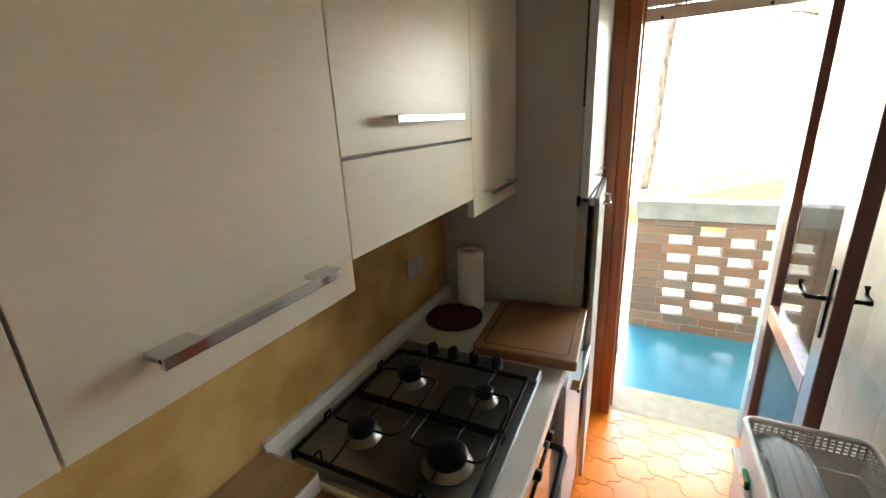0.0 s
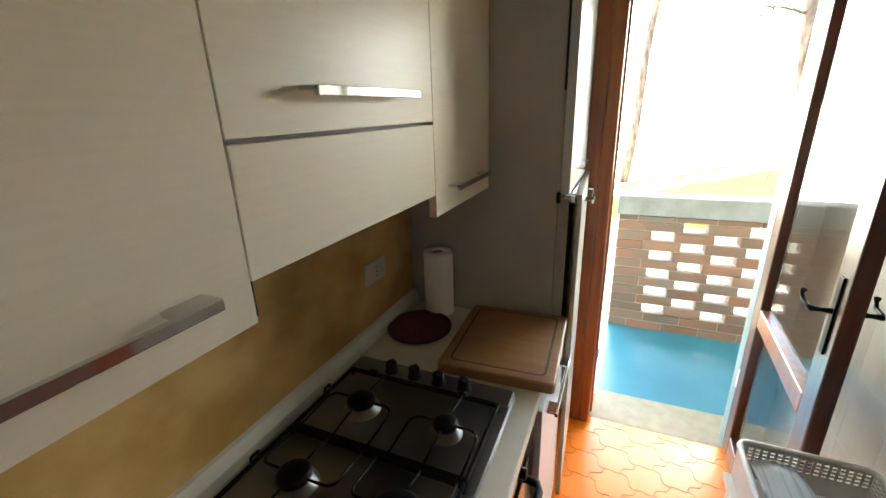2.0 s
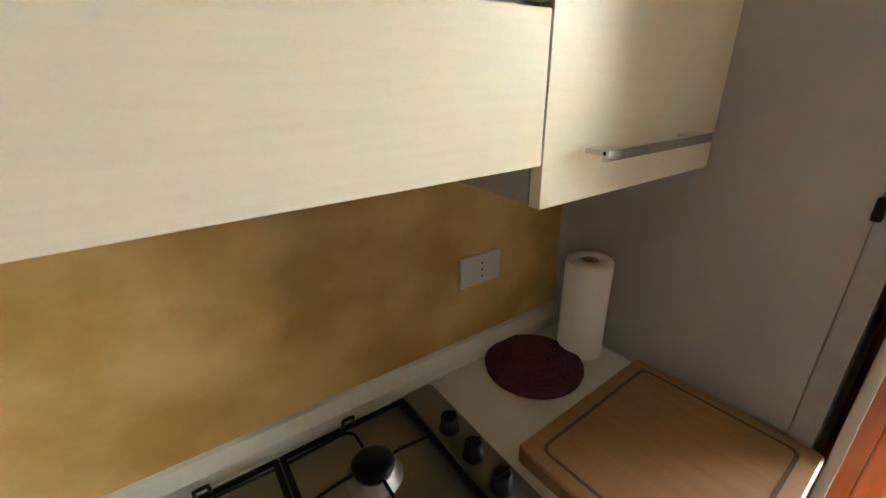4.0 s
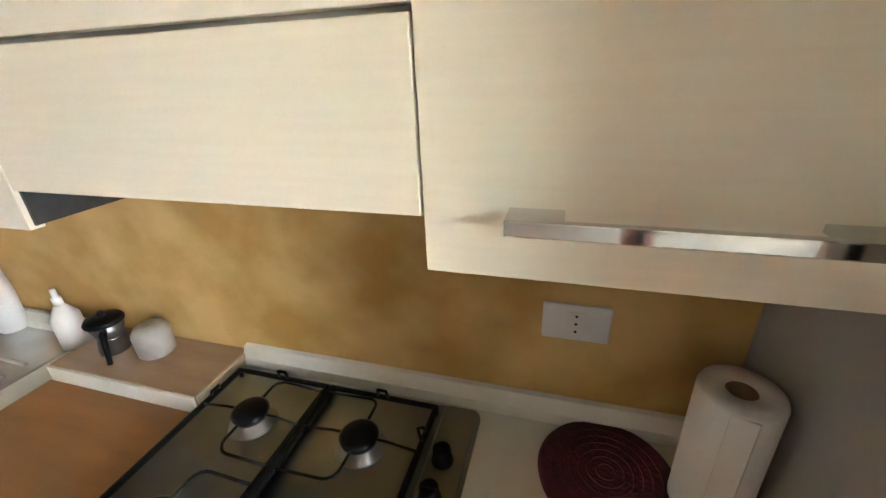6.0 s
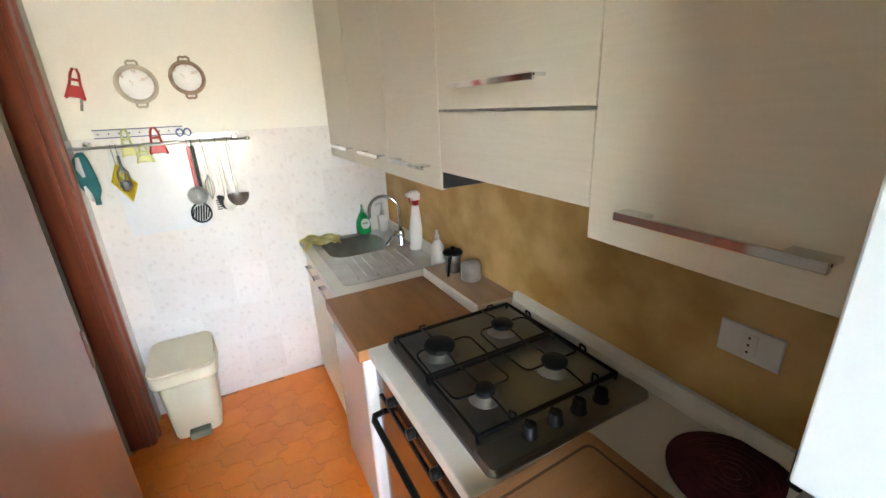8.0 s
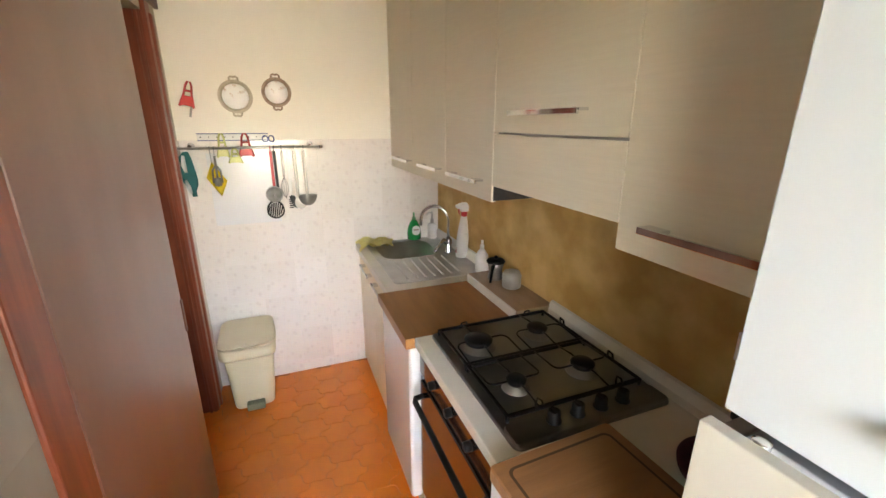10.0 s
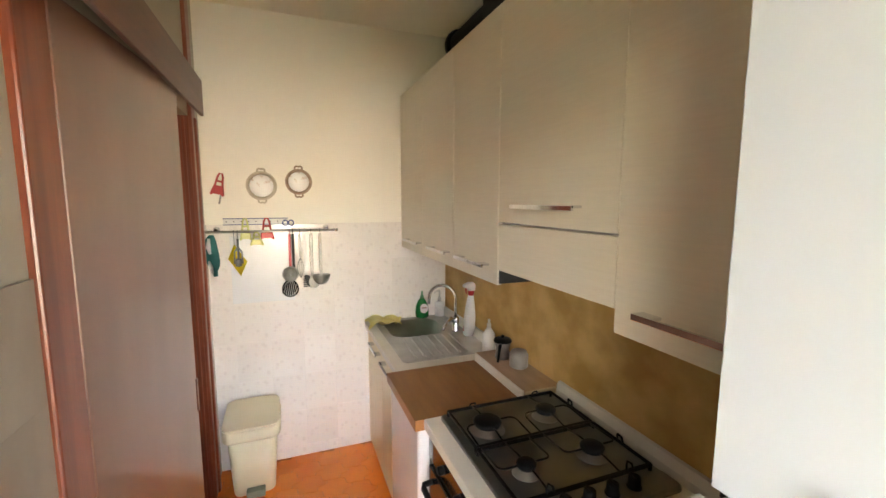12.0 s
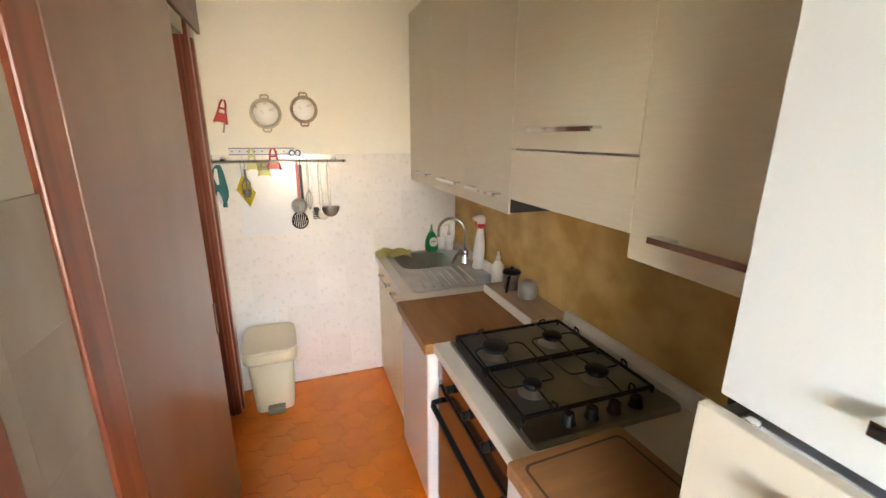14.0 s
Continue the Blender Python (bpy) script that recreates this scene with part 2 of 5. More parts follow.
def ground_mat():
    """Leaf litter by the house, then grass, a sandy path, a grassy bank and pale sand beyond."""
    m = mat("grass_and_sand", (0.042, 0.044, 0.012), (0.046, 0.041, 0.010), spec=0.0, rough=0.95, scale=1.6, bump=0.5, bscale=9)
    n, l = m.node_tree.nodes, m.node_tree.links
    b = n["Principled BSDF"]
    grass = b.inputs["Base Color"].links[0].from_socket
    tc = n.new("ShaderNodeTexCoord")
    nz = n.new("ShaderNodeTexNoise")
    nz.inputs["Scale"].default_value, nz.inputs["Detail"].default_value = 0.5, 5
    l.new(tc.outputs["Object"], nz.inputs["Vector"])
    sp = n.new("ShaderNodeSeparateXYZ")
    l.new(tc.outputs["Object"], sp.inputs[0])

    def calc(op, p, q):
        k = n.new("ShaderNodeMath")
        k.operation = op
        for i, v in enumerate((p, q)):
            if isinstance(v, (int, float)):
                k.inputs[i].default_value = v
            else:
                l.new(v, k.inputs[i])
        return k.outputs[0]

    def ramp(value, lo, hi, stops):
        mr = n.new("ShaderNodeMapRange")
        mr.inputs["From Min"].default_value, mr.inputs["From Max"].default_value = lo, hi
        l.new(value, mr.inputs["Value"])
        r = n.new("ShaderNodeValToRGB")
        r.color_ramp.elements[0].color = r.color_ramp.elements[1].color = (0, 0, 0, 1)
        for at, v in stops:
            r.color_ramp.elements.new((at - lo) / (hi - lo)).color = (v, v, v, 1)
        l.new(mr.outputs[0], r.inputs[0])
        return r.outputs[0]

    wob = calc("MULTIPLY_ADD", nz.outputs["Fac"], 2.4)
    slant = calc("SUBTRACT", sp.outputs["Y"], calc("MULTIPLY", sp.outputs["X"], 1.28))
    slant = calc("ADD", slant, wob)
    near = calc("ADD", sp.outputs["Y"], wob)
    # bands of grass across the slant: the lawn, then the low bank behind the path
    green = ramp(slant, -30, 30, ((-29, 1), (12.5, 1), (13.0, 0), (13.7, 0), (14.0, 1), (14.7, 1), (15.0, 0)))
    litter = ramp(near, 0, 24, ((0.2, 1), (10.2, 1), (11.0, 0)))
    sand = n.new("ShaderNodeMixRGB")
    sand.inputs[1].default_value = (0.56, 0.51, 0.43, 1)
    l.new(green, sand.inputs[0])
    l.new(grass, sand.inputs[2])
    spots = n.new("ShaderNodeTexVoronoi")
    spots.inputs["Scale"].default_value = 3.2
    l.new(tc.outputs["Object"], spots.inputs["Vector"])
    leaf = n.new("ShaderNodeMixRGB")
    leaf.inputs[1].default_value, leaf.inputs[2].default_value = (0.058, 0.056, 0.050, 1), (0.030, 0.034, 0.022, 1)
    l.new(spots.outputs["Distance"], leaf.inputs[0])
    out = n.new("ShaderNodeMixRGB")
    l.new(litter, out.inputs[0])
    l.new(sand.outputs[0], out.inputs[1])
    l.new(leaf.outputs[0], out.inputs[2])
    l.new(out.outputs[0], b.inputs["Base Color"])
    return m


M_GROUND = ground_mat()


# ---- mesh helpers (world coordinates) ----
def bbox(x0, x1, y0, y1, z0, z1, bev=0.0, seg=2, bm=None):
    own = bm is None
    b = bmesh.new()
    m = Matrix.LocRotScale(((x0 + x1) / 2, (y0 + y1) / 2, (z0 + z1) / 2), None, (abs(x1 - x0), abs(y1 - y0), abs(z1 - z0)))
    bmesh.ops.create_cube(b, size=1, matrix=m)
    if bev:
        bmesh.ops.bevel(b, geom=b.edges[:], offset=bev, segments=seg, affect="EDGES", profile=0.5)
    if own:
        return b
    return join(bm, b)


def join(bm, other):
    me = bpy.data.meshes.new("tmp")
    other.to_mesh(me)
    other.free()
    bm.from_mesh(me)
    bpy.data.meshes.remove(me)
    return bm


def lathe(prof, c=(0, 0, 0), seg=28, cap=True, axis="z"):
    bm = bmesh.new()
    rings = []
    for r, h in prof:
        ring = []
        for i in range(seg):
            a = 2 * math.pi * i / seg
            p = (r * math.cos(a), r * math.sin(a), h)
            if axis == "x":
                p = (p[2], p[0], p[1])
            if axis == "y":
                p = (p[0], p[2], p[1])
            ring.append(bm.verts.new((p[0] + c[0], p[1] + c[1], p[2] + c[2])))
        rings.append(ring)
    for a, b in zip(rings, rings[1:]):
        for i in range(seg):
            bm.faces.new((a[i], a[(i + 1) % seg], b[(i + 1) % seg], b[i]))
    if cap:
        bm.faces.new(rings[0])
        bm.faces.new(rings[-1])
    bmesh.ops.recalc_face_normals(bm, faces=bm.faces[:])
    for f in bm.faces:
        f.smooth = len(f.verts) == 4
    return bm


def tube(pts, r, seg=8, closed=False, bm=None):
    b = bmesh.new()
    pts = [Vector(p) for p in pts]
    n = len(pts)
    rings, up = [], None
    for i, p in enumerate(pts):
        if closed:
            d = pts[(i + 1) % n] - pts[i - 1]
        else:
            d = pts[min(i + 1, n - 1)] - pts[max(i - 1, 0)]
        d.normalize()
        if up is None:
            up = Vector((0, 0, 1)) if abs(d.z) < 0.9 else Vector((1, 0, 0))
        s = d.cross(up).normalized()
        up = s.cross(d).normalized()
        rr = r[i] if isinstance(r, (list, tuple)) else r
        rings.append([b.verts.new(p + (s * math.cos(2 * math.pi * k / seg) + up * math.sin(2 * math.pi * k / seg)) * rr) for k in range(seg)])
    for i in range(n if closed else n - 1):
        u, v = rings[i], rings[(i + 1) % n]
        for k in range(seg):
            b.faces.new((u[k], u[(k + 1) % seg], v[(k + 1) % seg], v[k])).smooth = True
    if not closed:
        b.faces.new(rings[0])
        b.faces.new(rings[-1])
    bmesh.ops.recalc_face_normals(b, faces=b.faces[:])
    return b if bm is None else join(bm, b)


def prism(outline, z0, z1, bev=0.0, axis="z", c=(0, 0, 0)):
    """A slab from an outline in two coordinates, along z, x or y."""
    bm = bmesh.new()

    def at(u, v, w):
        p = {"z": (u, v, w), "x": (w, u, v), "y": (u, w, v)}[axis]
        return (p[0] + c[0], p[1] + c[1], p[2] + c[2])
    lo = [bm.verts.new(at(u, v, z0)) for u, v in outline]
    hi = [bm.verts.new(at(u, v, z1)) for u, v in outline]
    bm.faces.new(lo)
    top = bm.faces.new(hi)
    k = len(outline)
    for i in range(k):
        bm.faces.new((lo[i], lo[(i + 1) % k], hi[(i + 1) % k], hi[i]))
    bmesh.ops.recalc_face_normals(bm, faces=bm.faces[:])
    if bev:
        bmesh.ops.bevel(bm, geom=list(top.edges), offset=bev, segments=1, affect="EDGES")
    return bm


def rrect(x0, x1, y0, y1, r, seg=4):
    out = []
    for cx, cy, a0 in ((x1 - r, y1 - r, 0), (x0 + r, y1 - r, 90), (x0 + r, y0 + r, 180), (x1 - r, y0 + r, 270)):
        for i in range(seg + 1):
            a = radians(a0 + 90 * i / seg)
            out.append((cx + r * math.cos(a), cy + r * math.sin(a)))
    return out


def where(ob):
    p = Vector((0, 0, 0))
    while ob:
        p += ob.location
        ob = ob.parent
    return p


def part(name, bm, material, parent, label="", at=None):
    """One mesh under a thing or a part; the mesh is given in world coordinates."""
    base = where(parent)
    o = Vector(at) if at else base
    bmesh.ops.translate(bm, verts=bm.verts[:], vec=-o)
    me = bpy.data.meshes.new(name)
    bm.to_mesh(me)
    bm.free()
    me.materials.append(material)
    ob = new(name, me)
    ob.parent = parent
    ob.location = o - base
    if label:
        ob["label"] = label
    return ob


def thing(name, at, label, category, group="", kind=""):
    ob = new(name)
    ob.location = at
    return tagged(ob, label, category, group, kind)


def solo(name, bm, material, at, label, category, group="", kind=""):
    bmesh.ops.translate(bm, verts=bm.verts[:], vec=-Vector(at))
    me = bpy.data.meshes.new(name)
    bm.to_mesh(me)
    bm.free()
    me.materials.append(material)
    ob = new(name, me)
    ob.location = at
    return tagged(ob, label, category, group, kind)


def struct(name, bm, material, label="", category=""):
    return solo(name, bm, material, (0, 0, 0), label or name.replace("_", " "), category or name.split("_")[0], kind="structure")


# ---- plan ----
W, YS, YN, YO, ZC = 1.555, -1.415, 1.70, 1.94, 2.84   # room width, back wall, balcony wall inside and outside, ceiling
XU, ZU0, ZU1 = 0.35, 1.402, 2.42                      # upper cabinets
ZW = 0.90                                            # worktop
TILE_TOP = 1.575

# ---- structure ----
floor = struct("floor", bbox(-0.1, W + 0.1, YS - 0.1, YN, -0.06, -0.003), M_FGROUT, "floor of glazed terracotta tiles with wavy outlines", "floor")
struct("ceiling", bbox(-0.2, W + 0.2, YS - 0.2, YN, ZC, ZC + 0.12), M_CEIL, "cream painted plaster ceiling", "ceiling")
struct("wall_west", bbox(-0.2, 0, YS - 0.2, YO, -0.06, ZC), M_PLASTER, "cream painted wall behind the cabinets", "wall")
backsplash = struct("backsplash", bbox(-0.01, 0.018, YS, 1.062, 0.80, 1.55), M_OCHRE, "mottled ochre stucco backsplash above the worktop", "backsplash")
wall_s = struct("wall_south", bbox(0, W + 0.2, YS - 0.2, YS, -0.06, ZC), M_PLASTER, "cream painted wall with flowered tiles below", "wall")
DY0, DY1, DZ = -1.157, 0.231, 2.16                     # sliding door opening
we = bbox(W, W + 0.2, YS, DY0, -0.06, ZC)
bbox(W, W + 0.2, DY1, YN, -0.06, ZC, bm=we)
bbox(W, W + 0.2, DY0, DY1, DZ, ZC, bm=we)
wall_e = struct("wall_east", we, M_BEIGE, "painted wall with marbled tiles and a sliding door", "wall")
OX0, OX1, OZ = 0.752, 1.455, 2.46                     # balcony door opening
# The wings beyond the room are unseen, added to cast shade.
wn = bbox(-4.0, -0.2, YN, YO, -0.3, 3.0)
bbox(-0.2, OX0, YN, YO, -0.3, 3.3, bm=wn)
bbox(OX1, 6.0, YN, YO, -0.3, 3.3, bm=wn)
bbox(OX0, OX1, YN, YO, OZ, 3.0, bm=wn)
struct("wall_north", wn, M_STUCCO, "plastered outer wall with the balcony door opening", "wall")
# Unseen slab added to block sun and sky over the room.
struct("roof", bbox(-4.0, 6.0, YS - 0.4, YN - 0.01, 2.985, 3.06), M_STUCCO, "unseen roof slab added to block light above the house", "roof")

# inner door, standing slightly ajar into the kitchen under a rail pelmet
HX, HY, LEAF, AJAR = 1.538, 0.238, 0.733, radians(-5.6)


def ajar(bm):
    bmesh.ops.rotate(bm, verts=bm.verts[:], cent=(HX, HY, 0), matrix=Matrix.Rotation(AJAR, 3, "Z"))
    return bm


sd = thing("door_1", (W, -0.45, 0), "glossy brown inner door slightly ajar in a mahogany casing", "inner door", kind="structure")
panel = part("door_panel", ajar(bbox(HX, HX + 0.034, HY - LEAF, HY, 0.008, 2.16, 0.003)), M_PANEL, sd, "glossy brown laminated door panel")
part("edge_pull", ajar(bbox(HX - 0.004, HX + 0.026, HY - LEAF - 0.006, HY - LEAF + 0.014, 0.86, 1.0, 0.003)), M_PELMET, panel, "dark pull on the door edge")
near = bbox(W - 0.018, W + 0.08, DY1 + 0.012, DY1 + 0.142, 0, ZC - 0.002, 0.006)
part("casing", near, M_MAHOG, sd, "broad mahogany door post")
far = bbox(W - 0.018, W + 0.105, DY0 - 0.085, DY0 + 0.01, 0, ZC - 0.002, 0.008)
bbox(W - 0.030, W, DY0 - 0.075, DY0 - 0.040, 0, DZ, 0.008, bm=far)
bbox(W + 0.015, W + 0.032, DY0 + 0.008, DY0 + 0.017, 0, DZ, 0.004, bm=far)
bbox(W - 0.006, W + 0.008, DY0 + 0.008, DY0 + 0.014, 0, DZ, 0.003, bm=far)
part("casing", far, M_MAHOG, sd, "moulded mahogany door post")
pel = bbox(W - 0.098, W - 0.082, -1.0, DY1 + 0.30, 2.135, 2.305, 0.003)
bbox(W - 0.082, W - 0.001, -1.0, DY1 + 0.30, 2.285, 2.305, bm=pel)
part("pelmet", pel, M_PELMET, sd, "dark wooden pelmet over the door rail")
# Unseen enclosure added so that the gap behind the door stays dark.
struct("wall_hall", bbox(W + 0.42, W + 0.52, DY0 - 0.4, DY1 + 0.4, -0.06, ZC), M_BEIGE, "unseen added wall closing the gap behind the inner door", "wall")
gap_closer = bbox(W + 0.2, W + 0.42, DY0 - 0.4, DY0 - 0.3, -0.06, ZC)
bbox(W + 0.2, W + 0.42, DY1 + 0.3, DY1 + 0.4, -0.06, ZC, bm=gap_closer)
bbox(W + 0.2, W + 0.42, DY0 - 0.3, DY1 + 0.3, 2.30, 2.40, bm=gap_closer)
bbox(W + 0.102, W + 0.42, DY0 - 0.3, DY1 + 0.3, -0.06, -0.004, bm=gap_closer)
struct("wall_passage", gap_closer, M_BEIGE, "unseen added sides, top and floor closing the gap behind the inner door", "wall")

# balcony door frame, sill, shutter
fr = thing("door_frame", (OX0, YN, 0), "varnished wooden frame of the balcony door", "door frame", kind="structure")
jb = bbox(0.695, OX0, 1.635, 1.735, 0.0, OZ, 0.006)
bbox(0.71, OX0 + 0.012, 1.735, 1.76, 0.0, OZ, 0.003, bm=jb)
bbox(0.605, 0.6945, 1.636, 1.698, 0.0, OZ, 0.004, bm=jb)
part("post", jb, M_PINE, fr)
part("post", bbox(OX1 - 0.055, OX1, 1.72, 1.80, 0.0, OZ, 0.004), M_TEALP, fr, "pale teal painted post")
part("head", bbox(OX0, OX1 - 0.055, 1.70, 1.76, OZ - 0.05, OZ, 0.004), M_PINE, fr)
part("hinge", bbox(OX0 - 0.002, OX0 + 0.018, 1.735, 1.765, 0.36, 0.42, 0.004), M_BRASS, fr, "cream metal hinge")
part("hinge", bbox(OX1 - 0.062, OX1 - 0.035, 1.695, 1.722, 0.36, 0.46, 0.006), M_BRASS, fr, "cream metal hinge")
struct("sill", bbox(OX0, OX1, YN - 0.005, YO + 0.02, -0.05, 0.001, 0.0005), M_SILL, "cream stone door sill", "sill")
sh = thing("roller_shutter", (1.08, 1.88, OZ), "brown roller shutter, mostly raised, with light slots", "shutter", kind="structure")
sz = 2.10
part("bottom_bar", bbox(OX0 + 0.005, OX1 - 0.06, 1.868, 1.884, sz, sz + 0.06, 0.003), M_SHUT, sh)
for bx in (0.83, 1.25):
    part("stopper", lathe([(0.007, -0.006), (0.008, 0.0), (0.004, 0.004)], (bx, 1.862, sz + 0.012), 10, axis="y"), M_BLACK, sh)
for i in range(6):
    z = sz + 0.065 + i * 0.05
    s = bbox(OX0 + 0.005, OX1 - 0.06, 1.868, 1.882, z, z + 0.0455, 0.002)
    for k in range(32):
        x = OX0 + 0.006 + k * 0.0200
        if x + 0.010 < OX1 - 0.06:
            bbox(x, x + 0.0095, 1.871, 1.879, z - 0.006, z + 0.001, bm=s)
    part("slat", s, M_SHUT, sh)

# balcony door leaf, standing open into the room
leaf = thing("door_2", (1.44, 1.70, 0), "open glazed balcony door leaf in dark varnished wood", "balcony door", kind="structure")
LL, LT, LH = 0.78, 0.045, 2.42
part("stile", bbox(1.44 - LT, 1.44, 1.70 - 0.085, 1.70, 0.02, LH, 0.005), M_DOORW, leaf)
part("stile", bbox(1.44 - LT, 1.44, 1.70 - LL, 1.70 - LL + 0.095, 0.02, LH, 0.005), M_DOORW, leaf)
part("rail", bbox(1.44 - LT, 1.44, 1.70 - LL + 0.095, 1.70 - 0.085, 0.02, 0.14, 0.005), M_DOORW, leaf)
part("rail", bbox(1.44 - LT, 1.44, 1.70 - LL + 0.095, 1.70 - 0.085, 0.74, 0.82, 0.005), M_PINE, leaf, "lighter orange-brown middle rail")
part("rail", bbox(1.44 - LT, 1.44, 1.70 - LL + 0.095, 1.70 - 0.085, LH - 0.09, LH, 0.005), M_DOORW, leaf)
for z0, z1 in ((0.14, 0.74), (0.82, LH - 0.09)):
    g = part("pane", bbox(1.44 - 0.026, 1.44 - 0.020, 1.70 - LL + 0.09, 1.70 - 0.08, z0 - 0.004, z1 + 0.004), M_GLASS, leaf, "clear glass pane")
    g.visible_shadow = False
hy, hz = 1.70 - LL + 0.05, 1.12
for sgn, x in ((-1, 1.44 - LT), (1, 1.44)):
    hp = part("handle", bbox(min(x, x + sgn * 0.006), max(x, x + sgn * 0.006), hy - 0.013, hy + 0.013, hz - 0.13, hz + 0.10, 0.002), M_IRON, leaf, "black wrought lever handle with long plate")
    part("lever", tube([(x, hy, hz), (x + sgn * 0.03, hy, hz), (x + sgn * 0.05, hy, hz), (x + sgn * 0.055, hy + 0.015, hz + 0.002), (x + sgn * 0.055, hy + 0.050, hz + 0.004), (x + sgn * 0.058, hy + 0.066, hz + 0.016), (x + sgn * 0.056, hy + 0.062, hz + 0.030)], [0.010, 0.006, 0.009, 0.006, 0.006, 0.005, 0.008], 10), M_IRON, hp)
leaf.rotation_euler = (0, 0, radians(-3.0))

# balcony
# Unseen slab added so the deck and sill stay out of the sun.
struct("balcony_roof", bbox(-4, 6, YO + 0.002, 4.60, 2.74, 2.90), M_STUCCO, "unseen slab added over the balcony to shade it", "roof")
struct("balcony_floor", bbox(-4, 6, YO + 0.02, 2.97, -0.25, -0.05), M_DECK, "teal painted balcony floor", "balcony floor")
ground = bmesh.new()
bmesh.ops.create_grid(ground, x_segments=40, y_segments=40, size=300)
for v in ground.verts:
    v.co.y += 290
    v.co.z = -0.75
struct("ground", ground, M_GROUND, "sunlit grass and pale sandy ground", "ground")

# ---- kitchen units ----
def bar_handle(parent, x, y0, y1, z, material=None):
    """A flat chrome bar handle on a front at x, from y0 to y1."""
    h = bbox(x + 0.027, x + 0.036, y0, y1, z - 0.0075, z + 0.0075, 0.0015)
    for a in (y0, y1 - 0.05):
        bbox(x - 0.001, x + 0.034, a, a + 0.05, z + 0.000, z + 0.0075, 0.001, bm=h)
    return part("handle", h, material or M_CHROME, parent, "flat chrome bar handle")


def upper_cabinet(y0, y1, h0, h1, label):
    t = thing("wall_cabinet", (0, (y0 + y1) / 2, ZU0), label, "wall cabinet", "wall cabinets over the worktop")
    part("body", bbox(0.005, XU - 0.022, y0 + 0.001, y1 - 0.001, ZU0 + 0.004, ZU1 - 0.002, 0.001), M_CARC, t, "grey-beige cabinet body")
    d = part("door", bbox(XU - 0.020, XU, y0 + 0.0016, y1 - 0.0016, ZU0, ZU1, 0.0008), M_LAM, t, "cream wood-grain door front")
    bar_handle(d, XU, h0, h1, ZU0 + 0.066)
    return t


upper_cabinet(YS + 0.01, -0.93, -1.25, -0.95, "cream wood-grain wall cabinet beside the tiled wall")
upper_cabinet(-0.93, -0.447, -0.76, -0.49, "cream wood-grain wall cabinet over the sink drainer")
upper_cabinet(-0.447, 0.0, -0.36, -0.07, "cream wood-grain wall cabinet beside the hood")
upper_cabinet(0.60, 1.061, 0.685, 0.975, "cream wood-grain wall cabinet between hood and fridge")

hood = thing("hood_cabinet", (0, 0.3, 1.46), "cream cabinet with flap door and hidden cooker hood", "hood cabinet")
part("body", bbox(0.005, XU - 0.022, 0.001, 0.599, 1.51, ZU1 - 0.002, 0.001), M_CARC, hood, "grey-beige cabinet body")
fd = part("flap_door", bbox(XU - 0.020, XU, 0.0015, 0.5985, 1.645, ZU1, 0.0015), M_LAM, hood, "cream wood-grain flap door")
bar_handle(fd, XU, 0.14, 0.465, 1.704)
part("hood_panel", bbox(XU - 0.020, XU, 0.0015, 0.5985, 1.461, 1.638, 0.0015), M_LAM, hood, "cream front panel of the hood")
flt = bbox(0.03, XU - 0.024, 0.006, 0.594, 1.478, 1.508, 0.002)
for i in range(14):
    bbox(0.05, XU - 0.04, 0.03 + i * 0.04, 0.045 + i * 0.04, 1.472, 1.478, bm=flt)
part("side_flange", bbox(0.02, XU - 0.006, 0.0012, 0.006, ZU0 + 0.006, 1.50), M_DARK, hood, "black side flange of the hood")
part("filter", flt, M_DARK, hood, "dark ribbed hood filter")

duct = bmesh.new()
pts = [(0.24, -0.62 + 0.012 * i, ZU1 + 0.075) for i in range(54)]
tube(pts, [0.060 + (0.006 if i % 2 else 0) for i in range(54)], 16, bm=duct)
bbox(0.06, 0.33, -0.20, 0.30, ZU1, ZU1 + 0.10, 0.004, bm=duct)
tube([(0.24, -0.62, ZU1 + 0.075), (0.24, -0.66, ZU1 + 0.09)], [0.075, 0.075], 20, bm=duct)
solo("flue_duct", duct, M_BLACK, (0.2, 0, ZU1), "black corrugated hood duct lying on the wall cabinets", "duct")

# sink unit
su = thing("sink_cabinet", (0.3, -0.97, 0), "cream two-door base cabinet under the sink", "base cabinet")
part("body", bbox(0.01, 0.575, YS + 0.01, -0.508, 0.10, 0.74, 0.001), M_LAMV, su)
part("side_panel", bbox(0.01, 0.575, YS + 0.01, YS + 0.028, 0.74, 0.85), M_LAMV, su)
part("side_panel", bbox(0.01, 0.575, -0.526, -0.508, 0.74, 0.85), M_LAMV, su)
part("front_rail", bbox(0.555, 0.575, YS + 0.028, -0.526, 0.74, 0.85), M_LAMV, su)
part("plinth", bbox(0.02, 0.545, YS + 0.01, -0.508, 0, 0.10), M_CARC, su)
for y0, y1, h0, h1 in ((YS + 0.012, -0.965, -1.24, -1.0), (-0.962, -0.510, -0.89, -0.66)):
    d = part("door", bbox(0.577, 0.597, y0, y1, 0.03, 0.842, 0.002), M_LAMV, su, "cream door front")
    bar_handle(d, 0.597, h0, h1, 0.79)
swt = solo("sink_worktop", bbox(0.003, 0.10, YS + 0.003, -0.503, 0.852, 0.888, 0.003), M_WHITE, (0.3, -0.97, 0.85), "pale worktop round the sink", "worktop")
me = bmesh.new()
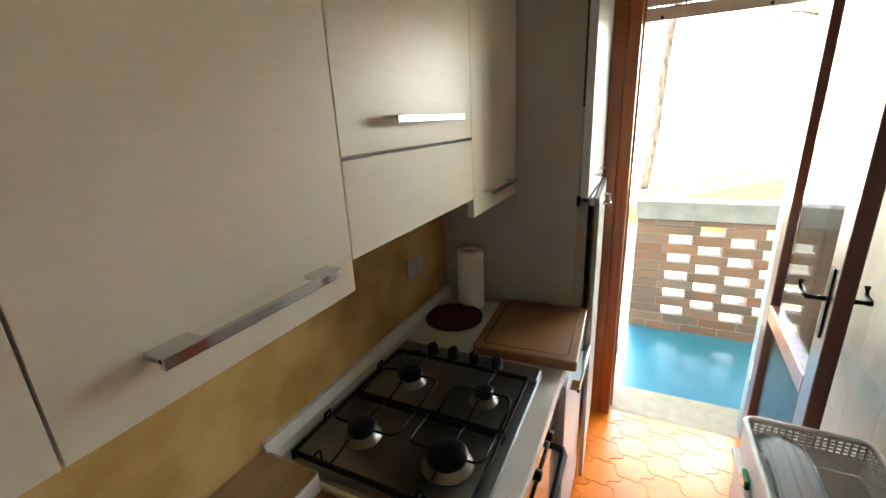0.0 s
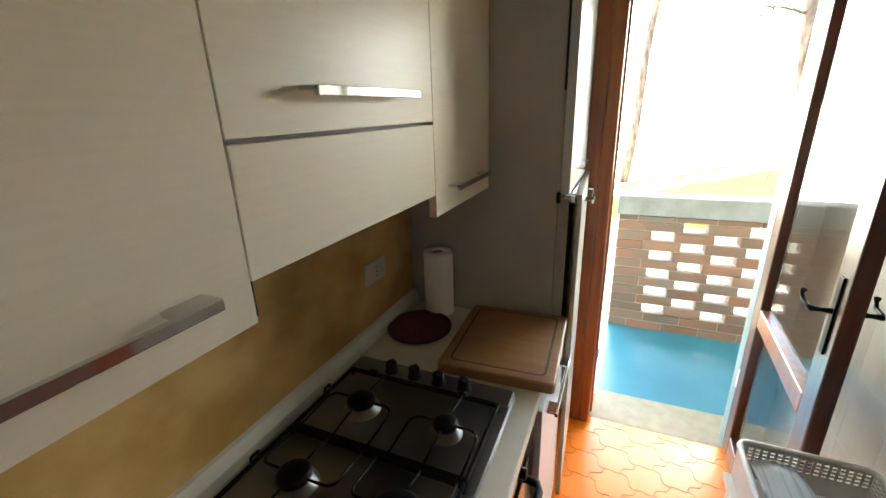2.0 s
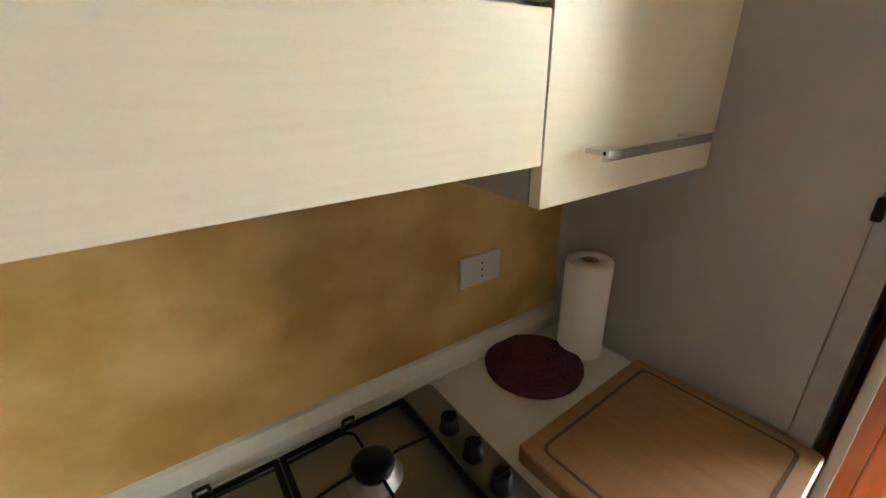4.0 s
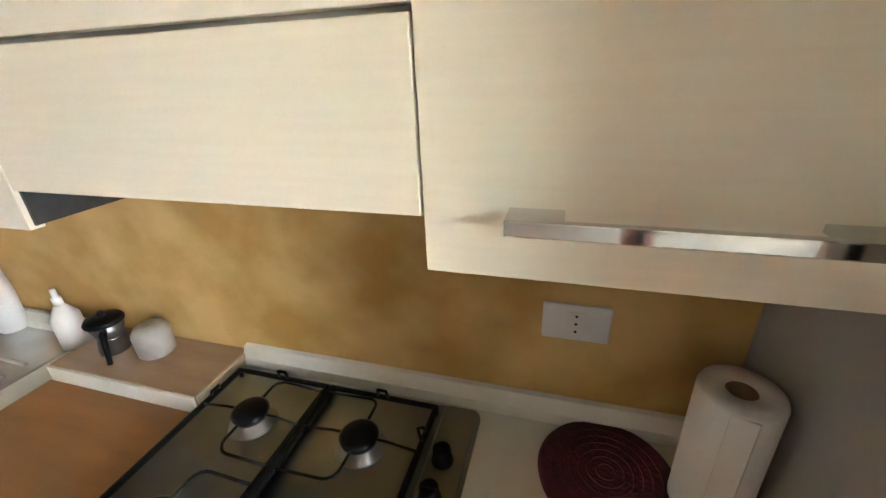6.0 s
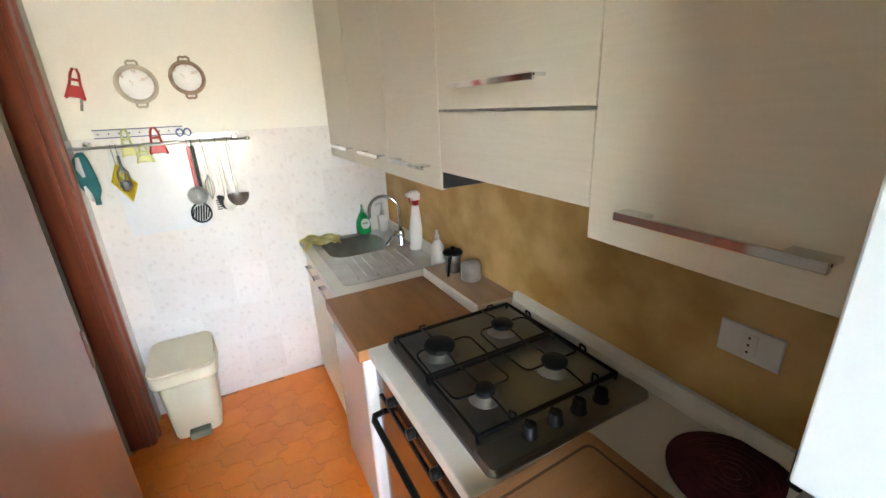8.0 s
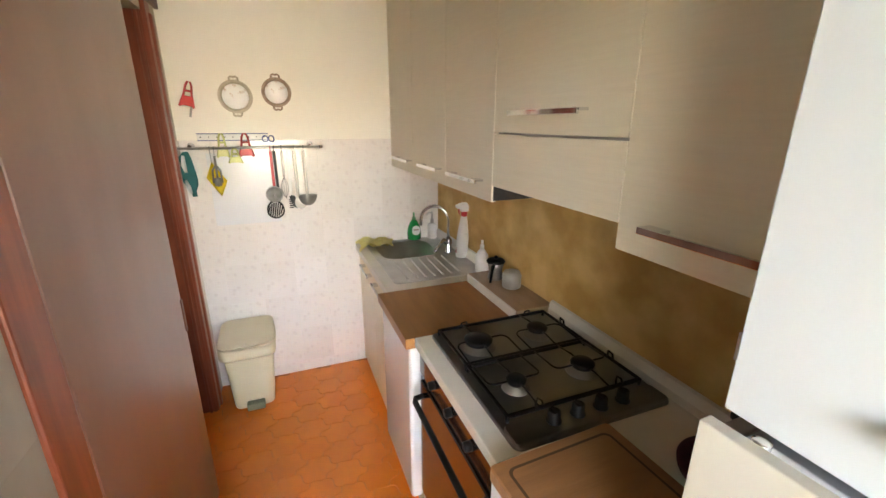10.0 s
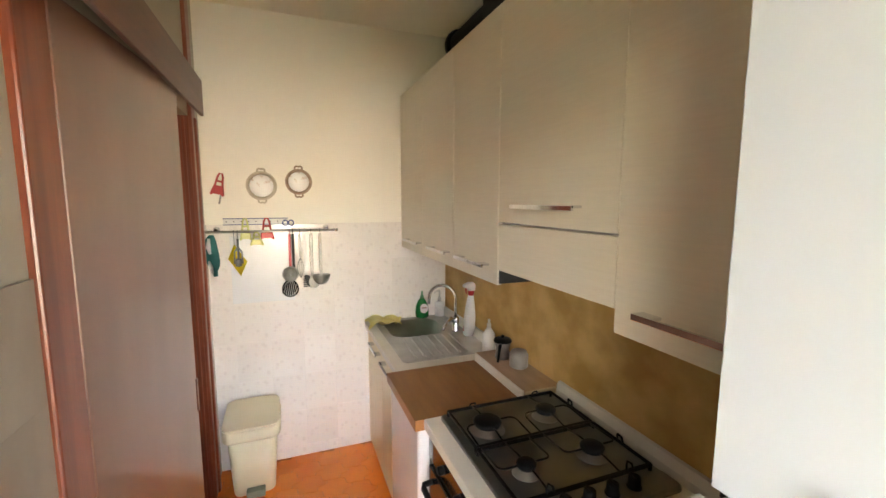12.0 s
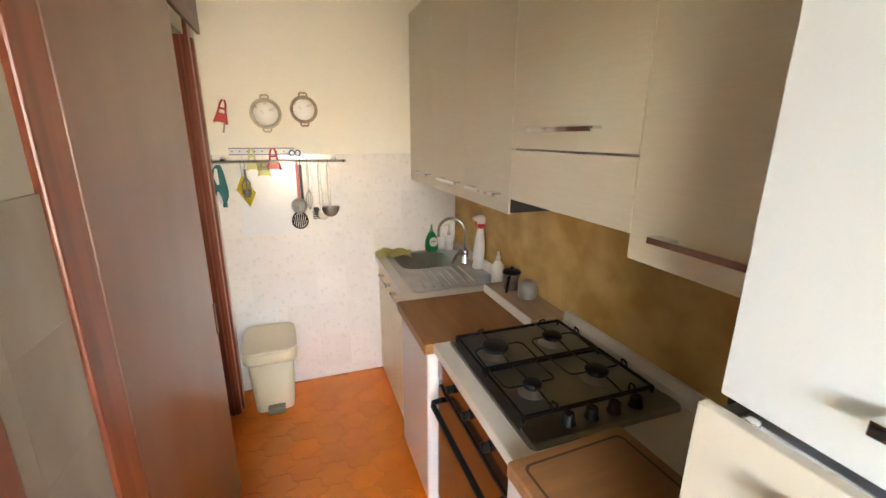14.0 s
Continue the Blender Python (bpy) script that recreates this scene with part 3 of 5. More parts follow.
for a in ((0.003, 0.10, YS + 0.003, -0.503), (0.525, 0.62, YS + 0.003, -0.503), (0.10, 0.525, YS + 0.003, -1.35), (0.10, 0.525, -0.98, -0.503)):
    bbox(a[0], a[1], a[2], a[3], 0.852, 0.888, 0.0, bm=me)
bmesh.ops.translate(me, verts=me.verts[:], vec=-Vector((0.3, -0.97, 0.85)))
me.to_mesh(swt.data)
me.free()

sink = thing("sink", (0.3, -0.97, 0.888), "stainless steel sink with a grooved drainer", "sink")


def sink_rim():
    bm = bmesh.new()
    outer = rrect(0.045, 0.555, -1.385, -0.60, 0.03)
    hole = rrect(0.155, 0.515, -1.345, -0.985, 0.09)
    vo = [bm.verts.new((x, y, 0.892)) for x, y in outer]
    vh = [bm.verts.new((x, y, 0.890)) for x, y in hole]
    n = len(vo)
    for i in range(n):
        bm.faces.new((vo[i], vo[(i + 1) % n], vh[(i + 1) % n], vh[i]))
    vd = [bm.verts.new((x, y, 0.8885)) for x, y in rrect(0.040, 0.560, -1.39, -0.595, 0.03)]
    for i in range(n):
        bm.faces.new((vd[i], vd[(i + 1) % n], vo[(i + 1) % n], vo[i]))
    low = [bm.verts.new((x, y, 0.76)) for x, y in rrect(0.175, 0.495, -1.325, -1.005, 0.08)]
    for i in range(n):
        f = bm.faces.new((vh[i], vh[(i + 1) % n], low[(i + 1) % n], low[i]))
        f.smooth = True
    bm.faces.new(low)
    bmesh.ops.recalc_face_normals(bm, faces=bm.faces[:])
    for f in bm.faces:
        if f.normal.z < -0.2:
            f.normal_flip()
    return bm


part("basin", sink_rim(), M_SINK, sink)
for i in range(7):
    x = 0.165 + i * 0.050
    part("ridge", tube([(x, -0.95, 0.8915), (x + 0.005, -0.93, 0.8935), (x + 0.015, -0.66, 0.8935), (x + 0.015, -0.64, 0.8915)], 0.0062, 8), M_SINK, sink)
part("drain", lathe([(0.035, 0.762), (0.035, 0.765), (0.028, 0.766), (0.01, 0.763)], (0.335, -1.165, 0), 20), M_CHROME, sink, "chrome drain")

tap = thing("kitchen_tap", (0.105, -1.0, 0.892), "chrome swan-neck mixer tap on the sink", "tap")
part("base", lathe([(0.027, 0.888), (0.027, 0.90), (0.021, 0.91), (0.021, 0.975), (0.016, 0.985)], (0.105, -1.0, 0), 20), M_CHROME, tap)
arc = [(0.105, -1.0, 0.97)] + [(0.105, -1.0, 1.05), (0.105, -1.0, 1.10)]
for i in range(1, 11):
    a = math.pi * i / 10
    arc.append((0.105 + 0.075 * (1 - math.cos(a)), -1.0 - 0.045 * (1 - math.cos(a)), 1.10 + 0.085 * math.sin(a)))
arc.append((0.257, -1.09, 1.06))
part("spout", tube(arc, 0.0105, 12), M_CHROME, tap)
part("lever", tube([(0.120, -0.99, 0.955), (0.15, -0.965, 0.985), (0.19, -0.93, 0.975), (0.235, -0.89, 0.945)], [0.016, 0.013, 0.010, 0.012], 10), M_CHROME, tap)

# dishwasher with its board, ledge and trim
dw = thing("dishwasher", (0.33, -0.29, 0), "white slim dishwasher with a glossy front beside the oven", "dishwasher")
part("body", bbox(0.03, 0.60, -0.500, -0.048, 0.0, 0.85, 0.004), M_ENAM, dw)
part("door", bbox(0.602, 0.655, -0.498, -0.050, 0.10, 0.845, 0.016, 4), M_ENAM, dw, "glossy white door with rounded edges")
part("kick_plate", bbox(0.575, 0.60, -0.496, -0.050, 0.0, 0.09, 0.002), M_ENAM, dw)
solo("cover_board", bbox(0.206, 0.672, -0.501, -0.034, 0.851, 0.896, 0.003), M_BOARD2, (0.4, -0.29, 0.851), "brown wooden board lying on the dishwasher", "board")
lb = thing("ledge_board", (0.1, -0.27, 0.851), "raised brown ledge along the backsplash with pale edges", "ledge")
part("slab", bbox(0.020, 0.196, -0.501, -0.030, 0.851, 0.936, 0.003), M_LEDGE, lb)
part("front_edge", bbox(0.196, 0.204, -0.500, -0.032, 0.851, 0.934, 0.002), M_WHITE, lb, "pale edging strip")
part("end_edge", bbox(0.022, 0.195, -0.030, -0.024, 0.905, 0.934, 0.002), M_PALEW, lb, "pale wooden end edge")

# main worktop, splash strips
struct("worktop", bbox(0.0185, 0.638, -0.03, 1.062, 0.862, ZW, 0.004), M_WHITE, "white laminate worktop round the hob", "worktop")
for i, (a, b) in enumerate(((-0.03, 1.062), (YS + 0.005, -0.505))):
    z0 = ZW if i == 0 else 0.8885
    s = prism([(0.0185, z0), (0.046, z0), (0.043, z0 + 0.024), (0.030, z0 + 0.052), (0.0185, z0 + 0.055)], a, b, axis="y")
    struct("trim", s, M_WHITE, "white splash strip along the backsplash", "trim")

# hob
hob = thing("gas_hob", (0.31, 0.28, ZW), "four-burner stainless steel gas hob with black grates", "gas hob")
HX0, HX1, HY0, HY1 = 0.058, 0.578, -0.020, 0.602
pl = prism(rrect(HX0, HX1, HY0, HY1, 0.022, 5), ZW, ZW + 0.010, 0.004)
part("plate", pl, M_STEEL, hob, "brushed steel hob plate")
part("control_strip", prism(rrect(HX0 + 0.004, HX1 - 0.004, 0.522, HY1 - 0.004, 0.014, 4), ZW + 0.010, ZW + 0.017, 0.004), M_STEEL, hob, "raised steel strip under the knobs")
for i in range(4):
    kx = 0.20 + i * 0.0785
    k = lathe([(0.021, 0.0), (0.021, 0.004), (0.0175, 0.006), (0.0165, 0.032), (0.013, 0.034)], (kx, 0.554, ZW + 0.0165), 20)
    bbox(kx - 0.003, kx + 0.003, 0.539, 0.569, ZW + 0.044, ZW + 0.054, 0.001, bm=k)
    part("knob", k, M_BLACK, hob, "black plastic knob")
for bx, by, br in ((0.205, 0.386, 0.034), (0.450, 0.386, 0.026), (0.205, 0.130, 0.034), (0.452, 0.133, 0.046)):
    bp = part("burner", lathe([(br + 0.017, 0.0), (br + 0.016, 0.003), (br + 0.009, 0.006), (br + 0.005, 0.021), (br - 0.004, 0.022)], (bx, by, ZW + 0.010), 28), M_TOOL, hob, "dull aluminium burner base")
    part("cap", lathe([(br - 0.006, 0.019), (br + 0.003, 0.020), (br + 0.005, 0.034), (br - 0.002, 0.039), (0.004, 0.040)], (bx, by, ZW + 0.010), 28), M_IRON, bp, "black enamel burner cap")
ZG = ZW + 0.031


def grate(y0, y1, inner, mid):
    """A pan grate from y0 to y1; its hooked side arms turn towards the inner bar."""
    bm = bmesh.new()
    x0, x1 = 0.090, 0.550
    for a in (x0, x1):
        bbox(a - 0.0045, a + 0.0045, y0, y1, ZG - 0.006, ZG + 0.003, 0.002, bm=bm)
    for b in (y0, y1):
        bbox(x0 - 0.004, x1 + 0.004, b - 0.0060, b + 0.0060, ZG - 0.008, ZG + 0.003, 0.003, bm=bm)
    for a, b in ((x0, y0), (x0, y1), (x1, y0), (x1, y1)):
        tube([(a, b, ZW + 0.010), (a, b, ZG)], 0.006, 8, bm=bm)
    turn = 1 if inner > (y0 + y1) / 2 else -1
    for bx, by, r in mid:
        for end in (y0, y1):
            s = 1 if end > by else -1
            tube([(bx, by + s * (r - 0.012), ZG + 0.009), (bx, by + s * (r + 0.022), ZG + 0.009), (bx, end, ZG)], 0.0032, 6, bm=bm)
        for s in (-1, 1):
            reach = min(r + 0.062, (x1 - bx if s > 0 else bx - x0) - 0.012)
            bend = [(bx + s * (reach - 0.024 * (1 - math.sin(q * math.pi / 8))), by + turn * 0.024 * (1 - math.cos(q * math.pi / 8)), ZG + 0.009 - 0.001 * q) for q in range(5)]
            tube([(bx + s * (r - 0.012), by, ZG + 0.009)] + bend + [(bx + s * reach, inner, ZG)], 0.0034, 6, bm=bm)
        tube([(x0, by - 0.012, ZG), (x0 + 0.004, by - 0.010, ZG + 0.022), (x0 + 0.012, by, ZG + 0.030), (x0 + 0.004, by + 0.010, ZG + 0.022), (x0, by + 0.012, ZG)] if bx < 0.3 else [(x1, by, ZG), (x1, by, ZG + 0.004)], 0.0035, 6, bm=bm)
    outer = y0 if turn > 0 else y1
    for a in (0.17, 0.45):
        tube([(a - 0.012, outer, ZG), (a - 0.010, outer + 0.004 * turn, ZG + 0.014), (a, outer + 0.012 * turn, ZG + 0.020), (a + 0.010, outer + 0.004 * turn, ZG + 0.014), (a + 0.012, outer, ZG)], 0.0035, 6, bm=bm)
    return bm


part("grate", grate(0.002, 0.2455, 0.2455, ((0.205, 0.130, 0.036), (0.452, 0.133, 0.048))), M_IRON, hob, "black cast-iron pan grate")
part("grate", grate(0.2585, 0.508, 0.2585, ((0.205, 0.386, 0.036), (0.450, 0.386, 0.028))), M_IRON, hob, "black cast-iron pan grate")

# oven
oven = thing("oven", (0.3, 0.28, 0), "built-in oven with brown glass door under the hob", "oven")
part("housing", bbox(0.05, 0.585, -0.045, 0.605, 0.0, 0.858, 0.002), M_LAMV, oven)
part("frame", bbox(0.586, 0.604, -0.03, 0.595, 0.12, 0.855, 0.003), M_OVEN, oven, "grey metal oven surround")
od = part("oven_door", bbox(0.605, 0.628, 0.0, 0.565, 0.20, 0.735, 0.004), M_BGLASS, oven, "dark brown glass door")
part("handle", tube([(0.628, 0.035, 0.685), (0.66, 0.040, 0.685), (0.668, 0.06, 0.685), (0.668, 0.505, 0.685), (0.66, 0.525, 0.685), (0.628, 0.53, 0.685)], 0.011, 10), M_BLACK, od, "black bar handle")
part("control_panel", bbox(0.605, 0.622, -0.02, 0.585, 0.755, 0.848, 0.003), M_BGLASS, oven, "brown control panel")
for i in range(3):
    part("dial", lathe([(0.016, 0.622), (0.015, 0.642), (0.010, 0.645)], (0, 0.14 + i * 0.15, 0.80), 16, axis="x"), M_BLACK, oven)

# base cabinet beside the fridge
bc = thing("base_cabinet", (0.3, 0.83, 0), "pale base cabinet with a chrome handle beside the oven", "base cabinet")
part("body", bbox(0.02, 0.628, 0.61, 1.060, 0.10, 0.858, 0.001), M_CARC, bc)
part("plinth", bbox(0.02, 0.55, 0.61, 1.060, 0.0, 0.10), M_BLACK, bc)
d = part("door", bbox(0.630, 0.650, 0.612, 1.058, 0.11, 0.856, 0.002), M_TALL, bc, "pale glossy door front")
bar_handle(d, 0.650, 0.66, 0.96, 0.815)

# tall fridge unit
TY0, TY1, TZ = 1.060, 1.63, 2.47
tu = thing("fridge_cabinet", (0.3, (TY0 + TY1) / 2, 0), "tall cream fridge cabinet, lower door slightly ajar", "fridge cabinet")
part("side_panel", bbox(0.005, 0.596, TY0 + 0.003, TY0 + 0.021, 0.0, TZ, 0.001), M_CARC, tu, "grey-beige side panel")
part("body", bbox(0.005, 0.592, TY0 + 0.022, TY1, 0.0, TZ, 0.001), M_CARC, tu)
part("edge_strip", bbox(0.597, 0.634, TY0 + 0.004, TY0 + 0.024, 0.05, 1.372, 0.002), M_EDGE, tu, "grey edge strip")
part("seal", bbox(0.597, 0.603, TY0 + 0.004, TY1 - 0.010, 1.72, TZ - 0.01), M_BLACK, tu, "black door seal")
part("edge_strip", bbox(0.597, 0.604, TY0 + 0.004, TY1 - 0.005, 1.39, 1.719, 0.001), M_EDGE, tu, "grey edge strip")
ud = part("upper_door", bbox(0.605, 0.634, TY0, TY1 - 0.002, 1.388, TZ, 0.002), M_TALL, tu, "upper cream door")
bar_handle(ud, 0.634, 1.20, 1.48, 1.455)
ld = part("lower_door", bbox(0.658, 0.676, TY0 + 0.004, TY1 - 0.002, 0.06, 1.389, 0.002), M_TALL_DIM, tu, "lower door, coloured darker for the weaker light on it, slightly open", at=(0.676, TY0 + 0.004, 0.06))
bar_handle(ld, 0.676, 1.17, 1.45, 1.345)
ld.rotation_euler = (0, 0, radians(2.4))
pr = part("profile", bbox(0.612, 0.655, TY0 + 0.032, TY1 - 0.01, 1.352, 1.383, 0.005, 3), M_CHROME, tu, "bright metal profile on the fridge top", at=(0.655, TY0 + 0.032, 1.352))
pr.rotation_euler = (0, 0, radians(2.4))
part("hinge", bbox(0.592, 0.606, TY0 - 0.009, TY0 + 0.003, 1.358, 1.396, 0.004), M_BLACK, tu, "black hinge on the side panel")
part("screw", lathe([(0.0085, 1.382), (0.0085, 1.386), (0.004, 1.387)], (0.645, TY0 + 0.046, 0), 14), M_CHROME, tu)

# ---- things on the worktop ----
def chopping_board():
    t = thing("chopping_board", (0.488, 0.84, ZW), "worn brown wooden chopping board with a juice groove", "chopping board")
    part("board", prism(rrect(0.310, 0.666, 0.630, 1.050, 0.014, 4), ZW + 0.001, ZW + 0.034, 0.004), M_BOARD, t)
    o, i2 = rrect(0.340, 0.638, 0.658, 1.022, 0.02, 4), rrect(0.347, 0.631, 0.665, 1.015, 0.016, 4)
    bm = bmesh.new()
    a = [bm.verts.new((x, y, ZW + 0.0352)) for x, y in o]
    b = [bm.verts.new((x, y, ZW + 0.0352)) for x, y in i2]
    n = len(a)
    for k in range(n):
        bm.faces.new((a[k], a[(k + 1) % n], b[(k + 1) % n], b[k]))
    bmesh.ops.recalc_face_normals(bm, faces=bm.faces[:])
    part("groove", bm, M_GROOVE, t, "dark juice groove")
    t.rotation_euler = (0, 0, radians(2.6))
    return t


chopping_board()
trv = thing("round_trivet", (0.135, 0.87, ZW), "dark burgundy round woven trivet on the worktop", "trivet")
part("base", lathe([(0.105, 0.001), (0.118, 0.004), (0.120, 0.014), (0.112, 0.020), (0.02, 0.019)], (0.150, 0.846, ZW), 40), M_WINE, trv)
for i in range(7):
    r = 0.016 + i * 0.0155
    part("coil", tube([(0.150 + r * math.cos(a * math.pi / 16), 0.846 + r * math.sin(a * math.pi / 16), ZW + 0.0170) for a in range(32)], 0.0034, 6, closed=True), M_WINE, trv)
pr = thing("kitchen_paper_roll", (0.166, 0.999, ZW), "white kitchen paper roll standing on the worktop", "paper roll")
part("paper", lathe([(0.021, 0.0), (0.054, 0.0), (0.056, 0.01), (0.056, 0.253), (0.054, 0.258), (0.021, 0.258), (0.021, 0.0)], (0.166, 0.999, ZW + 0.0005), 36, cap=False), M_PAPER, pr)
part("core", lathe([(0.0205, 0.002), (0.0205, 0.256), (0.019, 0.256), (0.019, 0.002)], (0.166, 0.999, ZW), 24, cap=False), M_CARD, pr, "cardboard core")
part("loose_sheet", prism([(0.213, 0.972), (0.216, 0.972), (0.227, 1.002), (0.225, 1.005), (0.215, 0.992)], ZW + 0.004, ZW + 0.254), M_PAPER, pr)

so = thing("wall_socket", (0.018, 0.775, 1.143), "white wall socket plate on the ochre backsplash", "socket")
part("plate", bbox(0.0185, 0.028, 0.713, 0.837, 1.104, 1.182, 0.004), M_WPLAST, so)
part("insert", bbox(0.028, 0.0295, 0.759, 0.791, 1.118, 1.168, 0.001), M_WPLAST, so)
for i in range(3):
    part("hole", lathe([(0.0027, 0.0290), (0.0027, 0.0302)], (0, 0.775, 1.126 + i * 0.017), 10, axis="x"), M_BLACK, so)


def moka(x, y, z):
    t = thing("moka_pot", (x, y, z), "small dull aluminium moka pot with black lid and handle", "coffee maker")
    part("boiler", lathe([(0.036, 0.0), (0.038, 0.004), (0.032, 0.042), (0.034, 0.046)], (x, y, z), 10), M_MOKA, t)
    part("jug", lathe([(0.032, 0.045), (0.033, 0.050), (0.043, 0.088), (0.040, 0.090)], (x, y, z), 10), M_MOKA, t)
    part("lid", lathe([(0.045, 0.086), (0.046, 0.092), (0.040, 0.100), (0.020, 0.104), (0.004, 0.105)], (x, y, z), 24), M_BLACK, t, "black lid")
    part("knob", lathe([(0.008, 0.104), (0.010, 0.112), (0.006, 0.118)], (x, y, z), 12), M_BLACK, t)
    part("handle", tube([(x + 0.030, y + 0.034, z + 0.082), (x + 0.044, y + 0.052, z + 0.082), (x + 0.051, y + 0.060, z + 0.068), (x + 0.062, y + 0.066, z + 0.010)], [0.008, 0.009, 0.007, 0.006], 8), M_BLACK, t)


moka(0.105, -0.385, 0.9365)
sg = thing("storage_jar", (0.085, -0.262, 0.9365), "cloudy grey jar with a dark blue cap on the ledge", "jar")
part("jar", lathe([(0.040, 0.0), (0.044, 0.004), (0.045, 0.060), (0.036, 0.078), (0.016, 0.086)], (0.085, -0.262, 0.9365), 24), M_JAR, sg)
part("cap", tube([(0.052, -0.289, 0.990), (0.045, -0.297, 0.992), (0.037, -0.305, 0.990)], [0.012, 0.014, 0.013], 12), M_BLUE, sg, "dark blue cap")


def bottle(name, x, y, z, prof, material, label, cap, capmat, extra=None):
    t = thing(name, (x, y, z), label, "bottle")
    part("body", lathe(prof, (x, y, z), 24), material, t)
    part("cap", lathe(cap, (x, y, z), 18), capmat, t)
    return t


gs = bottle("dish_soap_bottle", 0.215, -1.365, 0.893, [(0.040, 0.0), (0.047, 0.006), (0.049, 0.04), (0.044, 0.085), (0.026, 0.125), (0.014, 0.14)], M_GREEN, "green dish soap bottle behind the sink", [(0.013, 0.139), (0.013, 0.155), (0.007, 0.16), (0.006, 0.19)], M_LGREEN)
part("label", prism(rrect(0.187, 0.243, 0.935, 1.0, 0.026, 6), -1.3182, -1.3150, axis="y"), M_WPLAST, gs, "pale oval label with unreadable print")
part("print", bbox(0.197, 0.233, -1.3149, -1.3143, 0.968, 0.976), M_RIM2, gs)
sd2 = bottle("soap_dispenser", 0.085, -1.355, 0.893, [(0.030, 0.0), (0.032, 0.004), (0.033, 0.10), (0.014, 0.108)], M_WPLAST, "white soap dispenser with a chrome pump", [(0.013, 0.107), (0.013, 0.135), (0.006, 0.138), (0.006, 0.19)], M_ALU)
part("nozzle", tube([(0.085, -1.355, 1.075), (0.115, -1.345, 1.078), (0.130, -1.34, 1.066)], 0.006, 8), M_ALU, sd2)
SX, SY = 0.060, -0.895
sp = thing("spray_bottle", (SX, SY, 0.893), "white cleaner spray bottle with a red collar", "spray bottle")
part("body", lathe([(0.033, 0.0), (0.037, 0.006), (0.036, 0.12), (0.027, 0.20), (0.017, 0.262)], (SX, SY, 0.893), 24), M_WPLAST, sp)
part("collar", lathe([(0.0185, 0.260), (0.019, 0.284), (0.015, 0.288)], (SX, SY, 0.893), 18), M_RED, sp, "red collar")
hb = prism([(SX - 0.022, 1.181), (SX + 0.020, 1.181), (SX + 0.026, 1.196), (SX + 0.052, 1.204), (SX + 0.054, 1.218), (SX + 0.018, 1.232), (SX - 0.014, 1.230), (SX - 0.024, 1.210)], SY - 0.014, SY + 0.014, 0.004, axis="y")
part("trigger_head", hb, M_WPLAST, sp)
part("trigger", tube([(SX + 0.034, SY, 1.200), (SX + 0.036, SY, 1.180), (SX + 0.028, SY, 1.162)], [0.005, 0.004, 0.003], 8), M_RED, sp, "red trigger lever")
sp.rotation_euler = (radians(-6), 0, 0)
for i in range(3):
    part("print", bbox(SX + 0.0355, SX + 0.0375, SY - 0.015 + i * 0.006, SY + 0.007 - i * 0.003, 0.922 + i * 0.012, 0.928 + i * 0.012), M_RED, sp, "red print that cannot be read")
wb2 = bottle("small_white_bottle", 0.072, -0.600, 0.8895, [(0.031, 0.0), (0.036, 0.004), (0.035, 0.100), (0.013, 0.135)], M_WPLAST, "small white soap bottle beside the sink", [(0.012, 0.132), (0.012, 0.158), (0.007, 0.160), (0.007, 0.184)], M_WPLAST)
cw = bmesh.new()
for i in range(15):
    for j in range(13):
        u, v = i / 14, j / 12
        x, y = 0.40 + 0.215 * u, -1.40 + 0.20 * v
        z = 0.897 + 0.022 * abs(math.sin(7 * u + 3 * v)) + 0.016 * abs(math.sin(9 * v - 2 * u))
        if x > 0.60:
            z -= (x - 0.60) * 1.2
        cw.verts.new((x + 0.012 * math.sin(9 * v), y + 0.012 * math.sin(7 * u), z))
cw.verts.ensure_lookup_table()
for i in range(14):
    for j in range(12):
        a = i * 13 + j
        cw.faces.new((cw.verts[a], cw.verts[a + 13], cw.verts[a + 14], cw.verts[a + 1])).smooth = True
bmesh.ops.solidify(cw, geom=cw.faces[:], thickness=0.003)
bmesh.ops.recalc_face_normals(cw, faces=cw.faces[:])
solo("cleaning_cloth", cw, M_YEL, (0.5, -1.3, 0.893), "crumpled yellow cleaning cloth on the sink corner", "cloth")

# ---- back wall ----
bn = thing("pedal_bin", (1.33, -1.2, 0), "cream plastic pedal bin against the tiled wall", "waste bin")


def tapered(x0, x1, y0, y1, z0, z1, k, r):
    bm = bmesh.new()
    cx, cy = (x0 + x1) / 2, (y0 + y1) / 2
    rings = []
    for z, s in ((z0, k), (z0 + 0.01, k + 0.02), (z1, 1.0)):
        rings.append([bm.verts.new((cx + (x - cx) * s, cy + (y - cy) * s, z)) for x, y in rrect(x0, x1, y0, y1, r, 5)])
    n = len(rings[0])
    for a, b in zip(rings, rings[1:]):
        for i in range(n):
            bm.faces.new((a[i], a[(i + 1) % n], b[(i + 1) % n], b[i])).smooth = True
    bm.faces.new(rings[0])
    bm.faces.new(rings[-1])
    bmesh.ops.recalc_face_normals(bm, faces=bm.faces[:])
    return bm


part("body", tapered(1.20, 1.47, -1.37, -1.09, 0.0, 0.37, 0.82, 0.05), M_RUBBER, bn)
lidb = tapered(1.180, 1.490, -1.385, -1.066, 0.355, 0.425, 0.985, 0.055)
top = tapered(1.180, 1.490, -1.385, -1.066, 0.425, 0.440, 0.985, 0.055)
